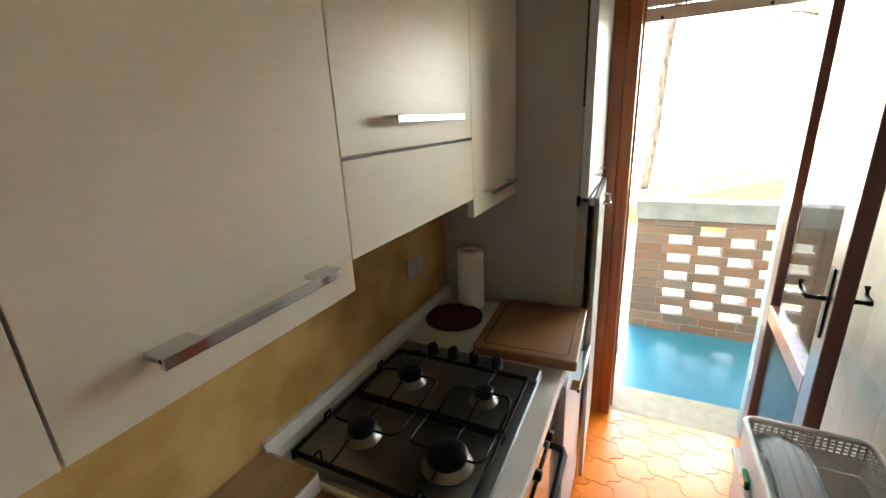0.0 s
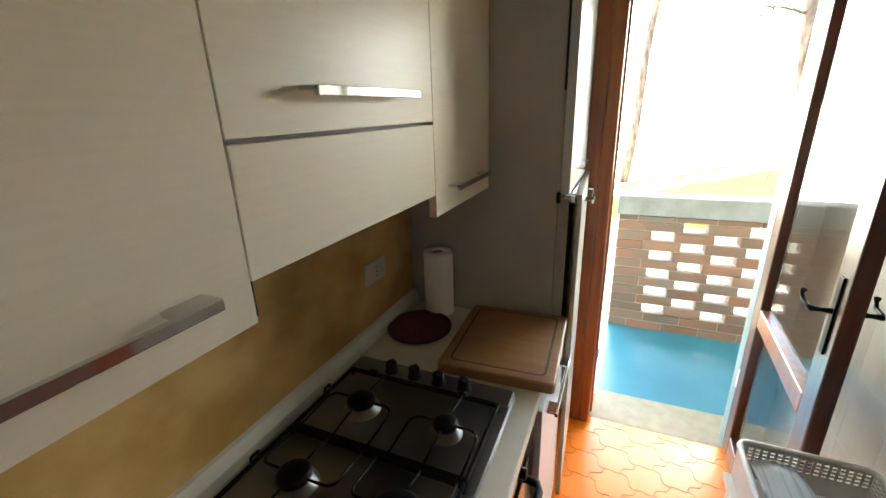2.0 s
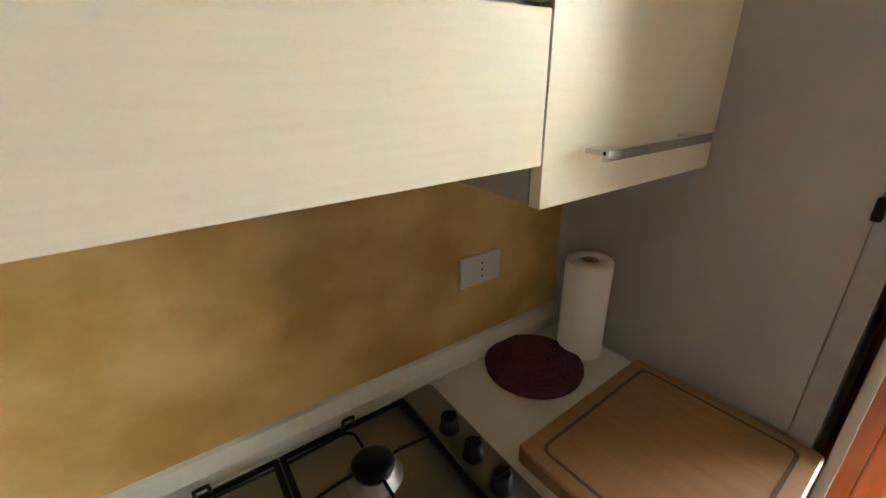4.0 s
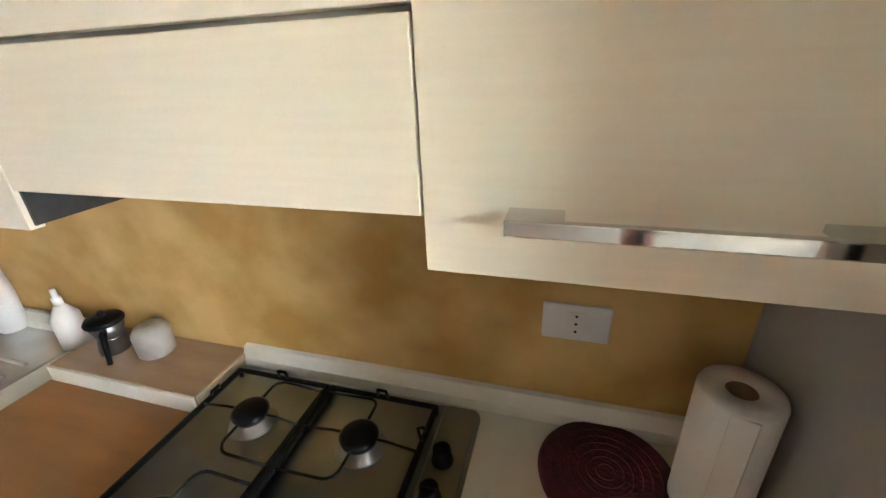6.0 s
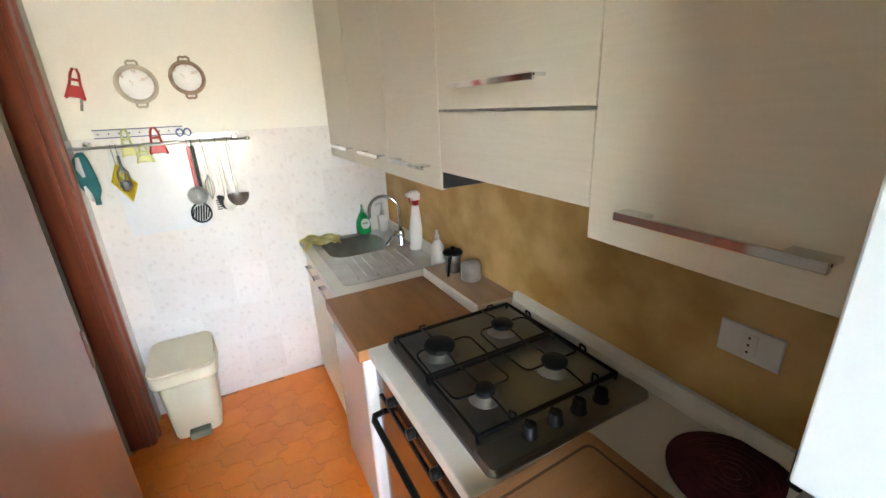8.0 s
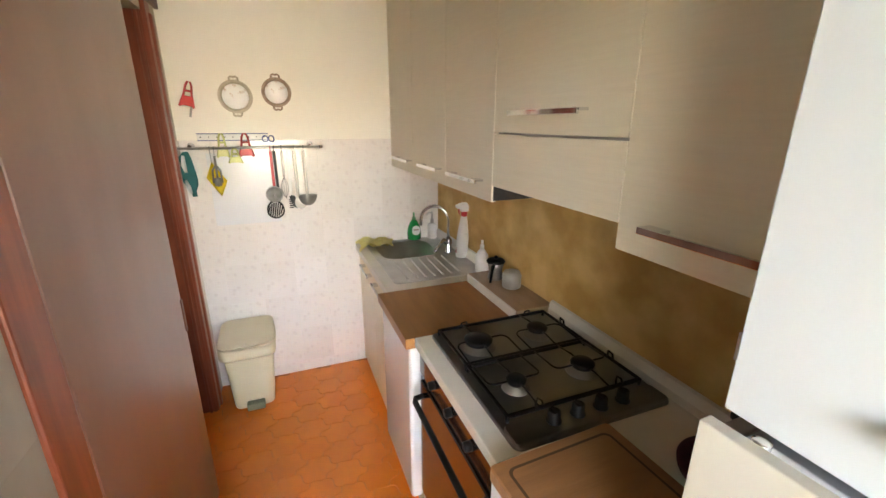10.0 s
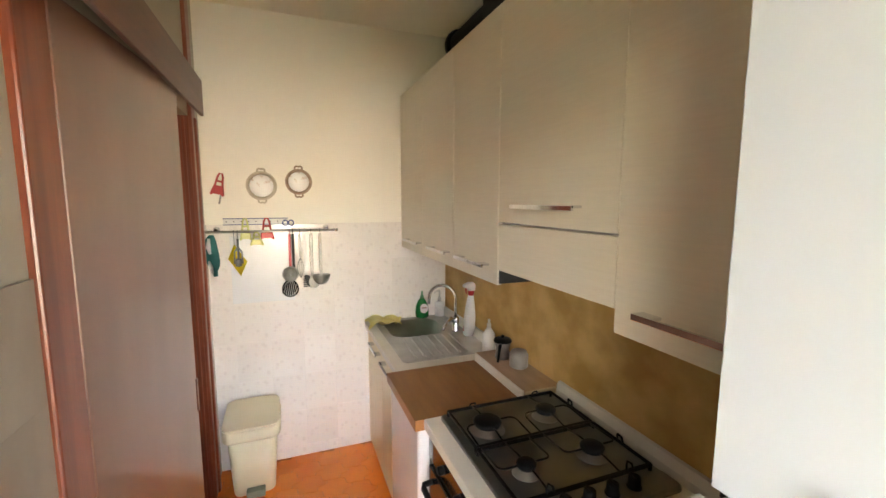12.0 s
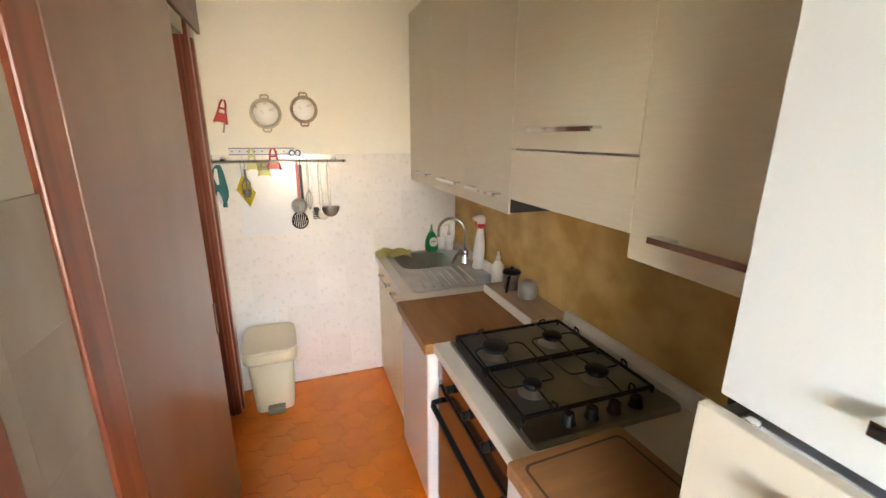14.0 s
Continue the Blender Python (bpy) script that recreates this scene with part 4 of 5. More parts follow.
for v in top.verts:
    k = max(0.0, (-1.066 - v.co.y) / 0.319)
    v.co.z += 0.035 * k * (v.co.z > 0.43)
    v.co.x = 1.335 + (v.co.x - 1.335) * (1 - 0.05 * k * (v.co.z > 0.43))
part("lid", join(lidb, top), M_RUBBER, bn, "cream lid with a sloping top")
part("pedal", bbox(1.275, 1.375, -1.105, -1.055, 0.012, 0.055, 0.006), M_GREYP, bn, "grey-green foot pedal")

rl = thing("utensil_rail", (1.17, -1.36, 1.54), "steel wall rail for hanging kitchen utensils", "utensil rail")
RY, RZ = -1.35, 1.536
part("bar", tube([(0.80, RY, RZ), (1.555, RY, RZ)], 0.0075, 12), M_ALU, rl)
for x in (0.86, 1.49):
    part("bracket", lathe([(0.018, YS + 0.009), (0.018, YS + 0.016), (0.008, YS + 0.022), (0.008, RY)], (x, 0, RZ + 0.012), 16, axis="y"), M_CHROME, rl)
part("end_cap", lathe([(0.009, 0.790), (0.010, 0.80), (0.010, 0.81)], (0, RY, RZ), 14, axis="x"), M_CHROME, rl)


def hook_bm(x, bm):
    tube([(x, RY, RZ + 0.010), (x, RY + 0.010, RZ + 0.004), (x, RY + 0.012, RZ - 0.02), (x, RY + 0.008, RZ - 0.035)], 0.002, 6, bm=bm)
    return bm


def utensil(name, x, length, head, handle_mat, head_mat, label, w=0.014):
    t = thing(name, (x, RY, RZ), label, "kitchen utensil", "utensils on the rail")
    part("handle", hook_bm(x, bbox(x - w / 2, x + w / 2, RY + 0.004, RY + 0.010, RZ - length, RZ - 0.02, 0.002)), handle_mat, t)
    part("head", head, head_mat, t)
    return t


def disc_y(x, z, r, y=RY + 0.008, t=0.004, sx=1.0):
    return prism([(x + r * sx * math.cos(a * math.pi / 14), z + r * math.sin(a * math.pi / 14)) for a in range(28)], y, y + t, axis="y")


def bowl_y(x, z, r, y):
    b = lathe([(r, 0.0), (r * 0.92, 0.016), (r * 0.7, 0.03), (r * 0.35, 0.038), (0.003, 0.040), (0.003, 0.037), (r * 0.33, 0.035), (r * 0.68, 0.027), (r * 0.9, 0.013), (r * 0.97, 0.0)], (x, y, z), 24, cap=False, axis="y")
    return b


def ladle_bowl(x, z, rx, rz):
    bm = bmesh.new()
    prev = None
    for i in range(7):
        a = math.pi / 2 * i / 6
        ring = [bm.verts.new((x + rx * math.cos(a) * math.cos(q * math.pi / 12), RY + 0.006 + 0.036 * math.cos(a) * math.sin(q * math.pi / 12), z + 0.022 - rz * math.sin(a))) for q in range(24)]
        if prev:
            for q in range(24):
                f = bm.faces.new((prev[q], prev[(q + 1) % 24], ring[(q + 1) % 24], ring[q]))
                f.smooth = True
        prev = ring
    return bm


utensil("ladle", 0.903, 0.285, ladle_bowl(0.901, 1.228, 0.056, 0.066), M_TOOL, M_TOOL, "steel ladle hanging from the wall rail", 0.017)
utensil("serving_spoon", 0.957, 0.30, disc_y(0.945, RZ - 0.33, 0.040, sx=0.85), M_TOOL, M_TOOL, "steel serving spoon hanging from the wall rail", 0.018)
ph = prism([(0.985 + u, RZ - 0.335 + v) for u, v in ((0.010, 0.055), (0.022, 0.045), (0.014, 0.01), (-0.002, -0.022), (-0.022, -0.032), (-0.030, -0.012), (-0.028, 0.02), (-0.010, 0.045))], RY + 0.004, RY + 0.011, 0.002, axis="y")
for i in range(5):
    bbox(0.987, 1.012, RY + 0.004, RY + 0.014, RZ - 0.360 + i * 0.012, RZ - 0.355 + i * 0.012, 0.001, bm=ph)
utensil("pasta_fork", 0.994, 0.29, ph, M_WPLAST, M_BLACK, "white-handled pasta fork with black head on the rail", 0.018)
fs = tube([(1.091 + 0.046 * math.cos(a * math.pi / 12), RY + 0.004, 1.166 + 0.046 * math.sin(a * math.pi / 12) * (1.0 if math.sin(a * math.pi / 12) < 0 else 1.25)) for a in range(24)], 0.005, 6, closed=True)
for i in range(7):
    u = -0.036 + i * 0.012
    v = math.sqrt(0.046 ** 2 - u * u)
    tube([(1.091 + u + 0.010, RY + 0.004, 1.166 - v + 0.006), (1.091 + u - 0.006, RY + 0.004, 1.166 + v)], 0.0042, 6, bm=fs)
utensil("fish_slice", 1.066, 0.315, fs, M_BLACK, M_BLACK, "black slotted turner hanging from the rail", 0.016)
sv = tube([(1.088 + 0.046 * math.cos(a * math.pi / 14), RY + 0.020, RZ - 0.27 + 0.046 * math.sin(a * math.pi / 14)) for a in range(28)], 0.003, 6, closed=True)
join(sv, bowl_y(1.088, RZ - 0.27, 0.044, RY + 0.018))
utensil("small_sieve", 1.085, 0.225, sv, M_RED, M_SIEVE, "small wire sieve with a red handle on the rail", 0.016)
wh = bmesh.new()
for k in range(5):
    s = 0.022 * math.cos(k * math.pi / 5)
    o = 0.022 * math.sin(k * math.pi / 5)
    tube([(1.025, RY + 0.008, RZ - 0.17)] + [(1.025 + s * math.sin(i * math.pi / 8), RY + 0.008 + o * math.sin(i * math.pi / 8), RZ - 0.17 - 0.13 * i / 8) for i in range(1, 8)] + [(1.025, RY + 0.008, RZ - 0.30)], 0.0014, 5, bm=wh)
utensil("whisk", 1.025, 0.17, wh, M_TOOL, M_TOOL, "steel wire whisk hanging from the rail")

mb = thing("magnet_strip", (1.27, YS, 1.60), "white perforated metal strip on the wall", "wall strip")
mbb = bbox(1.09, 1.455, YS + 0.001, YS + 0.009, 1.578, 1.610, 0.002)
part("strip", mbb, M_WPLAST, mb)
for ez in (1.5755, 1.6125):
    part("edge", bbox(1.088, 1.457, YS + 0.001, YS + 0.011, ez - 0.002, ez + 0.002, 0.0005), M_BLUE, mb, "dark blue edge of the strip")
for i in range(9):
    part("hole", lathe([(0.0035, YS + 0.009), (0.0035, YS + 0.0098)], (1.11 + i * 0.041, 0, 1.594), 8, axis="y"), M_BLACK, mb)
# Plain white rectangle set just off the tiles.
solo("white_rectangle", bbox(1.065, 1.425, YS + 0.010, YS + 0.014, 1.085, 1.505, 0.001), M_ENAM, (1.245, YS + 0.01, 1.32), "plain glossy white rectangle on the wall behind the rail", "wall panel")


def opener(x, z, material, y, label, h=0.122, w=0.038, tilt=0.0):
    t = thing("bottle_opener", (x, y, z), label, "bottle opener", "openers on the wall")

    def turned(u, v):
        return (x + u * math.cos(tilt) - v * math.sin(tilt), z + u * math.sin(tilt) + v * math.cos(tilt))

    def line(pts, r):
        return tube([(turned(u, v)[0], y + 0.006, turned(u, v)[1]) for u, v in pts], r, 8)

    b = line([(-w, -h * 0.62), (-w * 0.55, -h * 0.1), (-w * 0.42, h * 0.25), (-w * 0.2, h * 0.42), (w * 0.2, h * 0.42), (w * 0.42, h * 0.25), (w * 0.55, -h * 0.1), (w, -h * 0.62)], 0.0055)
    join(b, line([(-w * 0.5, h * 0.04), (w * 0.5, h * 0.04)], 0.006))
    o = [turned(u, v) for u, v in ((-w, -h * 0.66), (-w * 0.72, -h * 0.16), (w * 0.72, -h * 0.16), (w, -h * 0.66), (w * 0.6, -h * 0.58), (-w * 0.6, -h * 0.58))]
    join(b, prism(o, y + 0.001, y + 0.010, 0.002, axis="y"))
    part("frame", b, material, t)
    bl = [turned(u, v) for u, v in ((-w * 0.75, -h * 0.5), (-w * 0.45, -h * 0.5), (-w * 0.45, -h * 1.02), (-w * 0.75, -h * 1.02))]
    if tilt:
        part("blade", prism(bl, y + 0.001, y + 0.005, axis="y"), M_TOOL, t, "steel blade")
    return t


opener(1.462, 1.830, M_RED, YS + 0.002, "red plastic bottle opener hanging on the wall", 0.125, 0.034, 0.22)
opener(1.214, 1.560, M_RED, YS + 0.012, "red plastic peeler on the metal strip")
opener(1.335, 1.560, M_LIME, YS + 0.012, "pale lime peeler on the metal strip", 0.125, 0.030)
opener(1.270, 1.500, M_LIME, RY + 0.010, "pale lime peeler hanging on the rail", 0.075, 0.034)
sc = thing("scissors", (1.085, YS + 0.012, 1.61), "scissors with blue loops on the metal strip", "scissors")
lo = tube([(1.072 + 0.015 * math.cos(a * math.pi / 8), YS + 0.016, 1.582 + 0.018 * math.sin(a * math.pi / 8)) for a in range(16)], 0.004, 6, closed=True)
part("loops", tube([(1.106 + 0.015 * math.cos(a * math.pi / 8), YS + 0.016, 1.582 + 0.018 * math.sin(a * math.pi / 8)) for a in range(16)], 0.004, 6, closed=True, bm=lo), M_BLUE, sc, "blue loops")
part("blades", prism([(1.078, 1.565), (1.100, 1.565), (1.093, 1.47), (1.088, 1.46), (1.083, 1.47)], YS + 0.013, YS + 0.017, axis="y"), M_STEEL, sc)


def deco_plate(x, z, r, rim, label):
    t = thing("wall_plate", (x, YS, z), label, "decorative plate", "plates on the wall")
    part("dish", lathe([(r * 0.76, YS + 0.003), (r * 0.78, YS + 0.010), (r * 0.95, YS + 0.018), (r, YS + 0.018), (r, YS + 0.013), (r * 0.76, YS + 0.003)], (x, 0, z), 36, cap=False, axis="y"), rim, t)
    part("mirror", lathe([(r * 0.78, YS + 0.005), (r * 0.78, YS + 0.008), (0.004, YS + 0.0085)], (x, 0, z), 36, axis="y"), M_SILVER, t, "worn centre with its bright reflection painted white")
    t.rotation_euler, t.location.y = (radians(-4), 0, 0), YS + 0.007
    for s in (1, -1):
        part("handle", tube([(x - 0.022, YS + 0.014, z + s * (r - 0.004)), (x - 0.021, YS + 0.015, z + s * (r + 0.010)), (x - 0.012, YS + 0.015, z + s * (r + 0.016)), (x, YS + 0.016, z + s * (r + 0.013)), (x + 0.012, YS + 0.015, z + s * (r + 0.016)), (x + 0.021, YS + 0.015, z + s * (r + 0.010)), (x + 0.022, YS + 0.014, z + s * (r - 0.004))], 0.0055, 6), rim, t)


deco_plate(1.232, 1.812, 0.088, M_RIM1, "round silver tray with ivory rim on the wall")
deco_plate(1.016, 1.840, 0.080, M_RIM2, "round silver tray with carved wooden rim on the wall")

ov = thing("oven_glove", (1.53, RY, RZ), "teal and white oven glove hanging at the rail end", "oven glove")
gv = bmesh.new()
rows = 9
for r in range(rows):
    k = r / (rows - 1)
    wd = 0.012 + 0.032 * math.sin(math.pi * min(k * 1.15, 1.0)) ** 0.7
    cx = 1.512 + 0.012 * math.sin(5 * k)
    ring = [gv.verts.new((cx + wd * math.cos(q * math.pi / 6), RY + 0.012 + 0.016 * math.sin(q * math.pi / 6) * (0.5 + math.sin(math.pi * k) * 0.6), RZ - 0.015 - 0.245 * k)) for q in range(12)]
    if r:
        for q in range(12):
            gv.faces.new((prev[q], prev[(q + 1) % 12], ring[(q + 1) % 12], ring[q])).smooth = True
    else:
        gv.faces.new(ring)
    prev = ring
gv.faces.new(prev)
bmesh.ops.recalc_face_normals(gv, faces=gv.faces[:])
part("glove", gv, M_TEALC, ov)
part("patch", tube([(1.524, RY + 0.020, RZ - 0.035), (1.528, RY + 0.026, RZ - 0.085), (1.520, RY + 0.028, RZ - 0.125)], [0.008, 0.013, 0.007], 8), M_WPLAST, ov, "white quilted patch")
part("patch", tube([(1.528, RY + 0.024, RZ - 0.165), (1.522, RY + 0.026, RZ - 0.205), (1.514, RY + 0.020, RZ - 0.240)], [0.006, 0.012, 0.006], 8), M_WPLAST, ov, "white quilted patch")
yp = thing("yellow_pouch", (1.40, RY, RZ), "bright yellow cloth hanging from the rail", "cloth")
yc = bmesh.new()
for i in range(9):
    for j in range(9):
        u, v = i / 8, j / 8
        yc.verts.new((1.395 + 0.052 * (u - v) - 0.014 * (u + v), RY + 0.002 + 0.006 * math.sin(5 * u + 3 * v), RZ - 0.075 - 0.105 * (u + v) + 0.018 * u))
yc.verts.ensure_lookup_table()
for i in range(8):
    for j in range(8):
        k = i * 9 + j
        yc.faces.new((yc.verts[k], yc.verts[k + 9], yc.verts[k + 10], yc.verts[k + 1])).smooth = True
bmesh.ops.solidify(yc, geom=yc.faces[:], thickness=0.006)
bmesh.ops.recalc_face_normals(yc, faces=yc.faces[:])
part("cloth", yc, M_YEL2, yp)
part("loop", hook_bm(1.395, tube([(1.395, RY + 0.006, RZ - 0.03), (1.395, RY, RZ - 0.09)], 0.002, 6)), M_STEEL, yp)
cs = thing("corkscrew", (1.375, RY, RZ), "steel lever corkscrew hanging from the rail", "corkscrew")
ck = tube([(1.375, RY + 0.014, RZ - 0.04), (1.375, RY + 0.014, RZ - 0.21)], 0.006, 8)
for s in (-1, 1):
    tube([(1.375, RY + 0.014, RZ - 0.09), (1.375 + s * 0.02, RY + 0.014, RZ - 0.12), (1.375 + s * 0.022, RY + 0.014, RZ - 0.19)], 0.005, 8, bm=ck)
part("body", hook_bm(1.375, ck), M_STEEL, cs)
part("ring", lathe([(0.018, -0.205), (0.018, -0.165), (0.014, -0.16)], (1.375, RY + 0.014, RZ), 16), M_STEEL, cs)

# ---- rack by the balcony door ----
cab2 = thing("low_cabinet", (1.37, 0.64, 0), "low white cabinet under the dish basket", "cabinet")
part("body", bbox(1.19, 1.552, 0.36, 0.885, 0.0, 0.545, 0.003), M_WPLAST, cab2)
part("top", bbox(1.175, 1.553, 0.35, 0.895, 0.546, 0.566, 0.004), M_WHITE, cab2)
bk = thing("dish_basket", (1.36, 0.66, 0.566), "white perforated plastic dish basket", "basket")
BX0, BX1, BY0, BY1, BZ0, BZ1 = 1.195, 1.505, 0.42, 0.885, 0.567, 0.705


def grille(p0, p1, z0, z1, cols, rows):
    bm = bmesh.new()
    a, b = Vector(p0), Vector(p1)
    d = b - a
    nrm = Vector((-d.y, d.x, 0)).normalized() * 0.0015
    def slab(u0, u1, w0, w1):
        c = [a + d * u0, a + d * u1]
        vs = []
        for s in (-1, 1):
            for q, zz in ((c[0], w0), (c[1], w0), (c[1], w1), (c[0], w1)):
                vs.append(bm.verts.new((q.x + s * nrm.x, q.y + s * nrm.y, zz)))
        for f in ((0, 1, 2, 3), (7, 6, 5, 4), (0, 4, 5, 1), (1, 5, 6, 2), (2, 6, 7, 3), (3, 7, 4, 0)):
            bm.faces.new([vs[i] for i in f])
    slab(0, 1, z0, z0 + (z1 - z0) * 0.52)
    z0 = z0 + (z1 - z0) * 0.52
    h = z1 - z0
    for i in range(rows + 1):
        slab(0, 1, z0 + h * i / (rows + 0.45), z0 + h * (i + 0.45) / (rows + 0.45))
    for i in range(cols + 1):
        slab(i / (cols + 0.4), (i + 0.4) / (cols + 0.4), z0, z1)
    bmesh.ops.recalc_face_normals(bm, faces=bm.faces[:])
    return bm


part("side", grille((BX0, BY1, 0), (BX1, BY1, 0), BZ0 + 0.01, BZ1 - 0.012, 17, 4), M_WPLAST, bk)
part("side", grille((BX0, BY0, 0), (BX1, BY0, 0), BZ0 + 0.01, BZ1 - 0.012, 17, 4), M_WPLAST, bk)
part("side", bbox(BX0 - 0.0015, BX0 + 0.0015, BY0, BY1, BZ0 + 0.005, BZ1 - 0.012), M_WPLAST, bk)
part("side", grille((BX1, BY0, 0), (BX1, BY1, 0), BZ0 + 0.01, BZ1 - 0.012, 24, 4), M_WPLAST, bk)
part("bottom", bbox(BX0, BX1, BY0, BY1, BZ0, BZ0 + 0.006), M_WPLAST, bk)
part("rim", tube([(x, y, BZ1 - 0.006) for x, y in rrect(BX0 - 0.004, BX1 + 0.004, BY0 - 0.004, BY1 + 0.004, 0.03, 4)], 0.009, 8, closed=True), M_WPLAST, bk)
ct = bmesh.new()
for i in range(13):
    for j in range(9):
        u, v = i / 12, j / 8
        ct.verts.new((1.212 + 0.125 * u + 0.012 * math.sin(3 * v), 0.45 + 0.405 * v, 0.672 + 0.022 * math.sin(math.pi * u) - 0.07 * abs(v - 0.7) ** 1.5 + 0.003 * math.cos(u * 38)))
ct.verts.ensure_lookup_table()
for i in range(12):
    for j in range(8):
        a = i * 9 + j
        ct.faces.new((ct.verts[a], ct.verts[a + 9], ct.verts[a + 10], ct.verts[a + 1])).smooth = True
bmesh.ops.solidify(ct, geom=ct.faces[:], thickness=0.004)
solo("tea_towel", ct, M_STRIPE, (1.30, 0.65, 0.573), "grey and white striped tea towel in the basket", "tea towel")
solo("red_peg", bbox(1.36, 1.43, 0.60, 0.612, 0.574, 0.60, 0.003), M_RED, (1.40, 0.60, 0.574), "small red plastic piece in the basket", "clothes peg")
solo("green_sponge", bbox(1.1765, 1.192, 0.70, 0.76, 0.5662, 0.60, 0.005), M_GREEN, (1.18, 0.73, 0.5662), "green sponge beside the basket", "sponge")

# ---- outside ----
def brick_wall():
    t = thing("parapet", (0.80, 2.955, -0.056), "balcony parapet of openwork brick with a concrete coping", "parapet", kind="structure")
    part("coping", bbox(0.785, 4.8, 2.925, 3.10, 0.888, 1.03, 0.008), M_CAP, t, "pale concrete coping")
    RH, P, G, X0, Z0 = 0.075, 0.405, 0.150, 0.80, -0.056
    meshes = {}

    def brick(x0, x1, z, h):
        key = (round(x1 - x0, 3), round(h, 3))
        if key not in meshes:
            b = bbox(0, key[0] - 0.008, 0, 0.12, 0, h - 0.008, 0.003, 1)
            meshes[key] = bpy.data.meshes.new("brick")
            b.to_mesh(meshes[key])
            b.free()
            meshes[key].materials.append(M_BRICK)
        ob = new("brick", meshes[key])
        ob.parent = t
        ob.location = (x0 + 0.004 - X0, random.uniform(-0.003, 0.003), z - Z0)
    mort = bmesh.new()
    for r in range(13):
        z = Z0 + r * RH
        h = RH if r < 12 else 0.888 - z
        odd = r % 2
        x = 1.245 if odd else 1.042
        spans = []
        if r < 2 or r == 12:
            a = X0 if odd else X0 - 0.12
            while a < 4.6:
                spans.append((max(a, X0), a + 0.255))
                a += 0.255
            bbox(X0 + 0.008, 4.6, 2.962, 3.067, z, z + h, bm=mort)
        else:
            if odd:
                spans += [(X0, 0.99), (0.99, 1.245)]
            else:
                spans.append((X0, 1.042))
            bbox(X0 + 0.008, x - 0.008, 2.962, 3.067, z, z + h, bm=mort)
            while x + P < 4.7:
                spans.append((x + G, x + P))
                bbox(x + G + 0.008, x + P - 0.008, 2.962, 3.067, z - 0.006, z + h, bm=mort)
                x += P
        for a, b in spans:
            brick(a, b, z, h)
    part("mortar", mort, M_MORTAR, t, "weathered mortar")


def pine(x, y, lean, h, r, seed, crown0):
    rnd = random.Random(seed)
    t = thing("pine_tree", (x, y, -0.75), "tall leaning pine tree with a bare trunk", "tree", "pine trees outside")
    pts = [(x + lean * (i / 12) ** 1.1 * h / 5 + 0.05 * math.sin(i), y, -0.78 + h * i / 12) for i in range(13)]
    part("trunk", tube(pts, [r * (1 - 0.6 * i / 12) for i in range(13)], 10), M_BARK, t)
    cr = bmesh.new()
    for k in range(26):
        f = crown0 + (0.98 - crown0) * rnd.random()
        i = min(int(f * 12), 11)
        base = Vector(pts[i]).lerp(Vector(pts[i + 1]), f * 12 - i)
        a = rnd.random() * 6.283
        L = (1.3 - f * 0.6) * h * 0.22 * rnd.uniform(0.6, 1.1)
        tip = base + Vector((math.cos(a) * L, math.sin(a) * L, 0.15 * L))
        limb = [base, base.lerp(tip, 0.5) + Vector((0, 0, 0.05 * L)), tip]
        part("limb", tube(limb, [0.05, 0.03, 0.012], 6), M_BARK, t)
        for q in range(26):
            c = base.lerp(tip, rnd.uniform(0.45, 1.05)) + Vector((rnd.gauss(0, 0.22), rnd.gauss(0, 0.22), rnd.gauss(0.05, 0.13)))
            for s in range(9):
                d = Vector((rnd.gauss(0, 1), rnd.gauss(0, 1), rnd.gauss(0.4, 0.8))).normalized() * rnd.uniform(0.12, 0.24)
                sd3 = d.cross(Vector((rnd.gauss(0, 1), rnd.gauss(0, 1), rnd.gauss(0, 1)))).normalized() * 0.012
                cr.faces.new([cr.verts.new(c + o) for o in (sd3, -sd3, d - sd3 * 0.3, d + sd3 * 0.3)])
    part("crown", cr, M_LEAF, t, "green needle clumps")


def far_house(x, y, w, d, h):
    t = thing("house", (x, y, -0.75), "pale distant house behind the trees", "house")
    part("wall", bbox(x, x + w, y, y + d, -0.75, h), M_HOUSE, t)
    rf = prism([(y - 0.5, h), (y + d + 0.5, h), (y + d / 2, h + 1.8)], x - 0.5, x + w + 0.5, axis="x")
    part("roof", rf, M_ROOF, t)
    for i in range(int(w // 3)):
        wx = x + 1.0 + i * 3.0
        wi = part("window", bbox(wx, wx + 1.2, y - 0.03, y + 0.02, 0.8, 2.1), M_HOUSE, t)
        part("pane", bbox(wx + 0.08, wx + 1.12, y - 0.045, y - 0.031, 0.88, 2.02), M_WIND, wi)


brick_wall()
pine(0.86, 14.4, 0.42, 11.0, 0.15, 3, 0.62)
pine(4.98, 13.0, -0.60, 9.0, 0.19, 5, 0.47)
pine(-5.5, 21.0, 0.2, 12.0, 0.2, 8, 0.5)
far_house(8.5, 32.0, 12.0, 8.0, 3.4)
gt = thing("garden_bench", (5.03, 24.0, -0.75), "low pale blue garden bench standing on the sand", "bench")
part("seat", bbox(4.56, 5.50, 23.85, 24.2, -0.45, -0.39, 0.01), M_PBLUE, gt)
for gx in (4.58, 5.42):
    for gy in (23.87, 24.12):
        part("leg", bbox(gx, gx + 0.06, gy, gy + 0.06, -0.75, -0.45), M_PBLUE, gt)
fp = thing("wire_fence", (2.2, 12.0, -0.75), "thin wire fence on the grass", "fence")
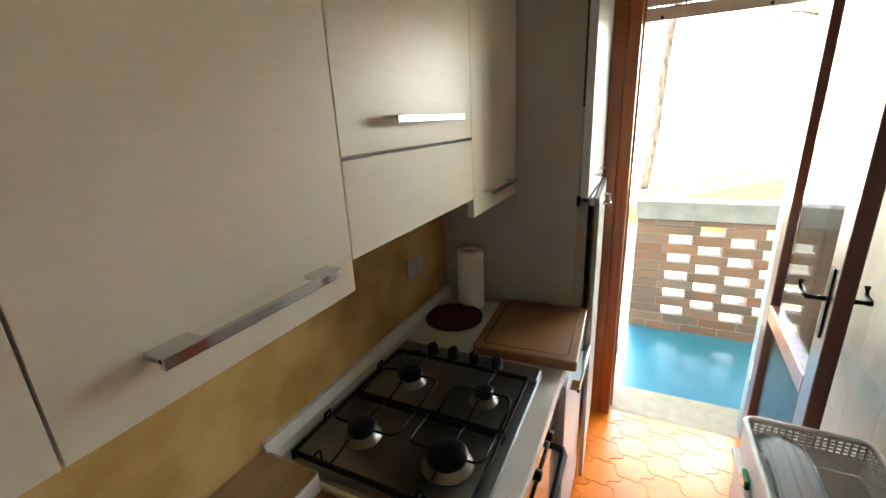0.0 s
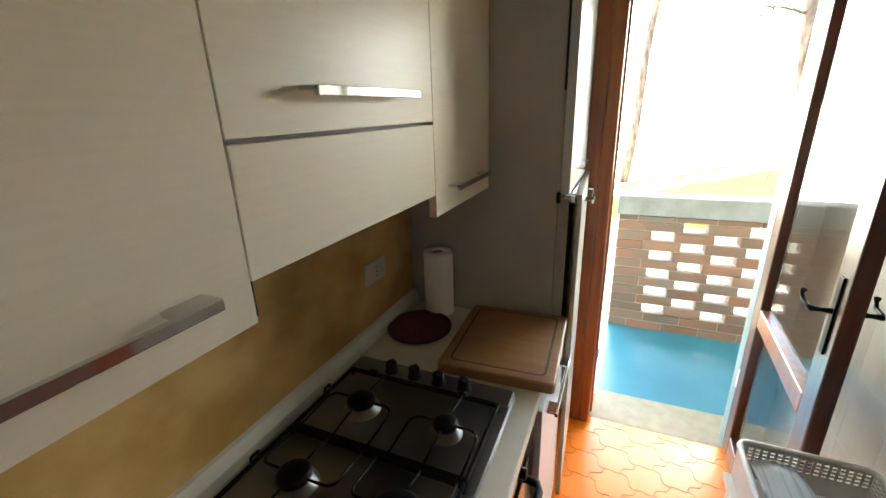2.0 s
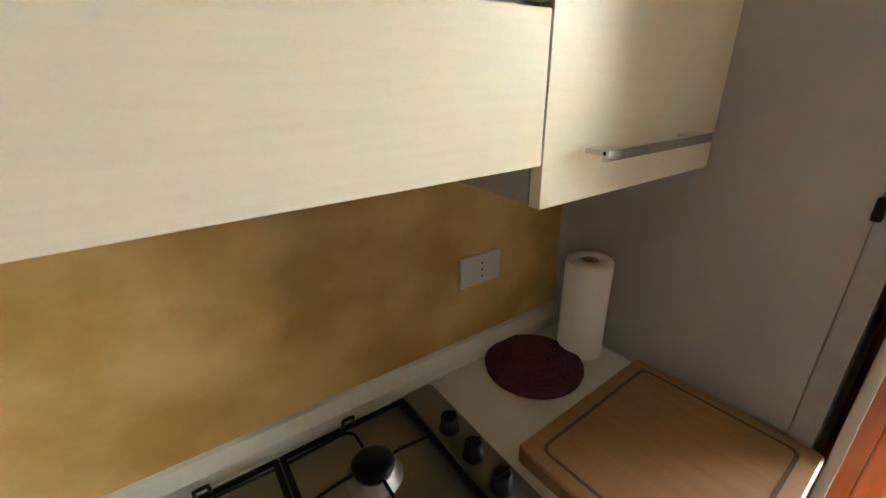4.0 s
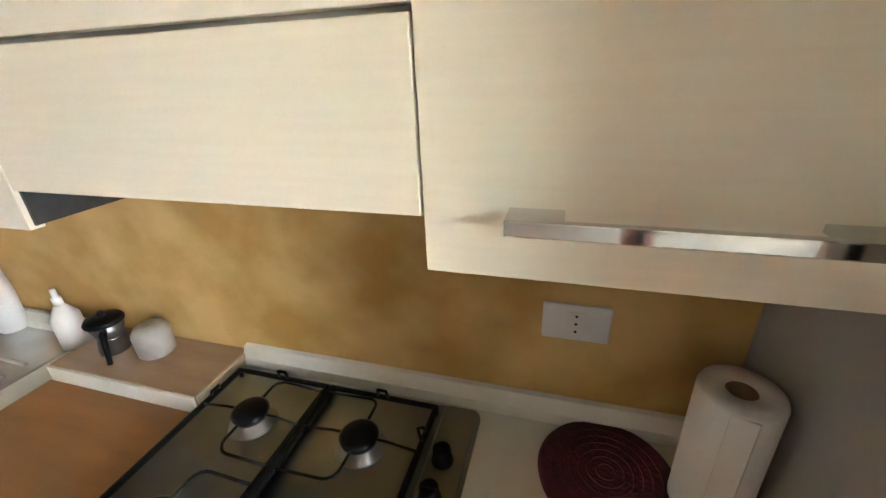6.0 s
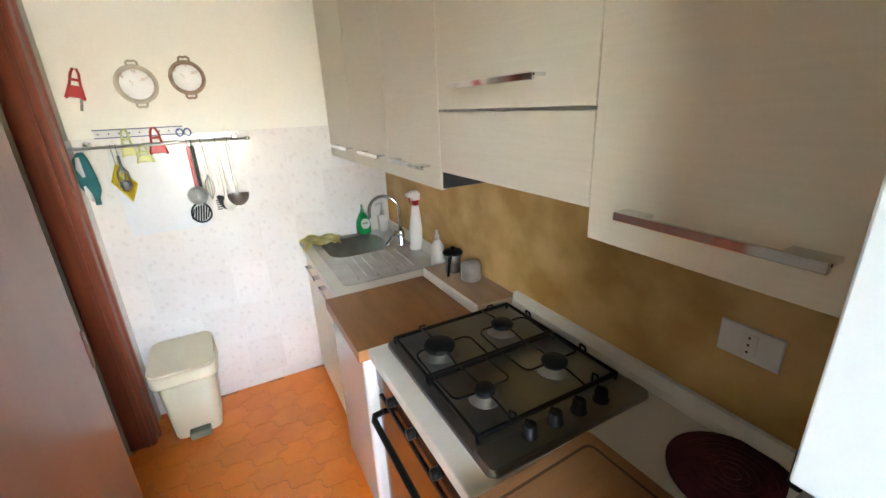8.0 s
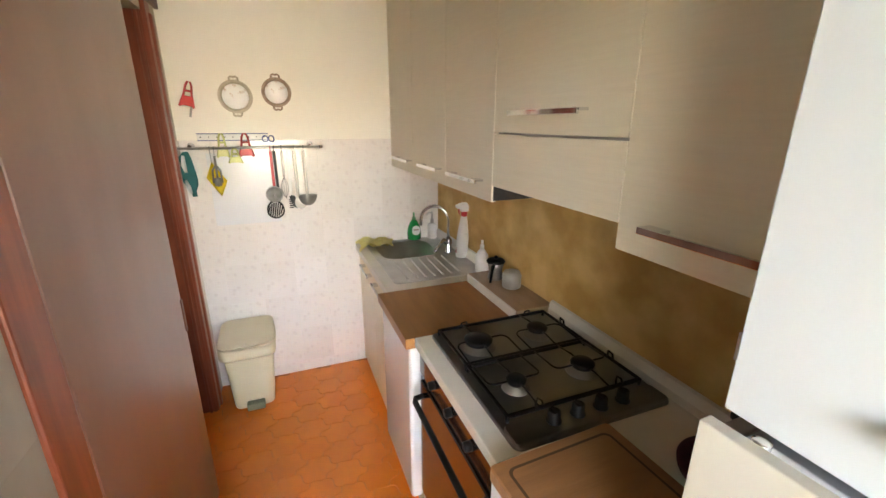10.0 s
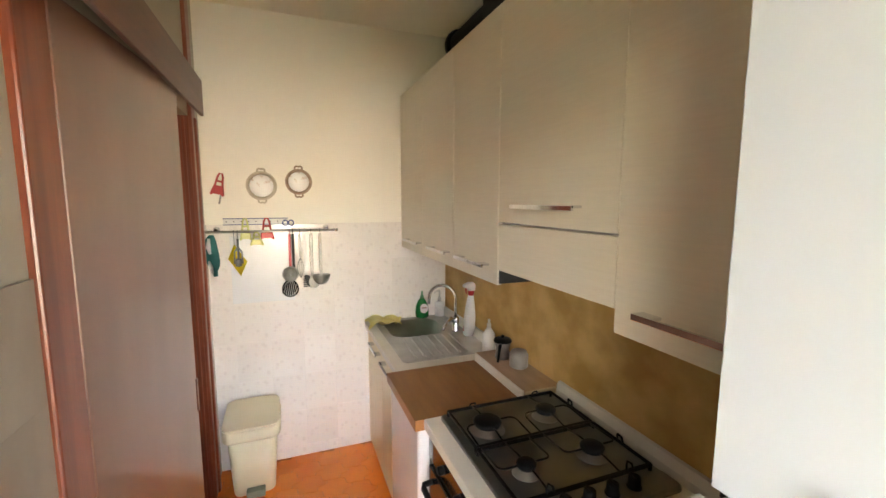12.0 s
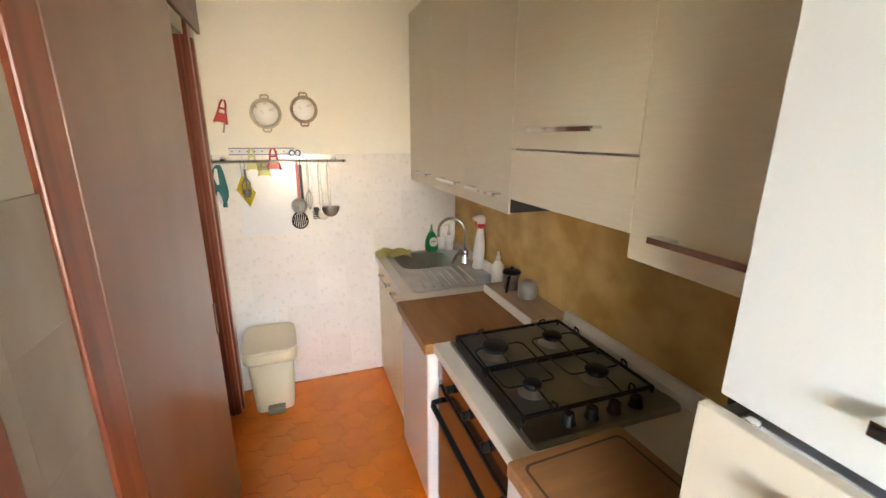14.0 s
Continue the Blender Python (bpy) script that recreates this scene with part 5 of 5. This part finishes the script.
for i in range(8):
    part("post", tube([(-3 + i * 2.0, 15.5, -0.77), (-3 + i * 2.0, 15.5, 0.35)], 0.02, 6), M_ALU, fp)
for z in (-0.2, 0.25):
    part("wire", tube([(-3, 15.5, z), (11, 15.5, z)], 0.006, 5), M_ALU, fp)

# ---- tiles, last ----
def wall_tiles(parent, axis, a0, a1, fixed, material, w=0.20, h=0.25, skip=None, top=TILE_TOP):
    cache = {}
    rows = int(math.ceil(top / h))
    cols = int(math.ceil((a1 - a0) / w - 1e-6))
    for r in range(rows):
        z1 = top - r * h
        z0 = max(z1 - h, 0.0)
        for c in range(cols):
            b0 = a0 + c * w
            b1 = min(b0 + w, a1)
            if b1 - b0 < 0.012 or (skip and skip(b0, b1)):
                continue
            key = (round(b1 - b0, 3), round(z1 - z0, 3))
            if key not in cache:
                g = 0.0001
                if axis == "x":
                    b = bbox(g, b1 - b0 - g, -0.001, 0.008, g, z1 - z0 - g, 0.0003, 1)
                else:
                    b = bbox(-0.008, 0.001, g, b1 - b0 - g, g, z1 - z0 - g, 0.0003, 1)
                cache[key] = bpy.data.meshes.new("tile")
                b.to_mesh(cache[key])
                b.free()
                cache[key].materials.append(material)
            o = new("tile", cache[key])
            o.parent = parent
            o.location = (b0, fixed, z0) if axis == "x" else (fixed, b0, z0)


wall_tiles(wall_s, "x", 0.02, W - 0.002, YS, M_FLOWER)
wall_tiles(wall_e, "y", YS + 0.01, DY0 - 0.088, W, M_FLOWER)
wall_tiles(wall_e, "y", DY1 + 0.145, YN, W, M_MARBLE)


def floor_tiles():
    """Hexagons with S-shaped slanted sides, laid in staggered columns."""
    px, py = 0.1405, 0.152
    c = [(0.1025, 0), (0.038, 0.076), (-0.038, 0.076), (-0.1025, 0), (-0.038, -0.076), (0.038, -0.076)]
    out = []
    for i in range(6):
        p, q = Vector(c[i]), Vector(c[(i + 1) % 6])
        d = q - p
        nrm = Vector((-d.y, d.x)).normalized()
        slanted = abs(d.y) > 0.01
        for k in range(7):
            u = k / 7
            amp = (0.013 if slanted else 0.004) * math.sin(2 * math.pi * u)
            # opposite sides mirror each other through the middle of each side
            s = p + d * u + nrm * amp
            out.append((s.x, s.y))
    out = [(x * 0.985, y * 0.985) for x, y in out]
    b = prism(out, -0.004, 0.0, 0.0012)
    m = bpy.data.meshes.new("tile")
    b.to_mesh(m)
    b.free()
    m.materials.append(M_TERRA)
    for i in range(-5, 5):
        cx = 1.029 + i * px
        for j in range(-20, 2):
            cy = 1.498 + (j + (0.5 if i % 2 else 0)) * py
            if cx < 0.42 or cx > W + 0.1 or cy > YN + 0.05 or cy < YS - 0.05:
                continue
            o = new("tile", m)
            o.parent = floor
            o.location = (cx, cy, random.uniform(-0.0004, 0.0004))


floor_tiles()
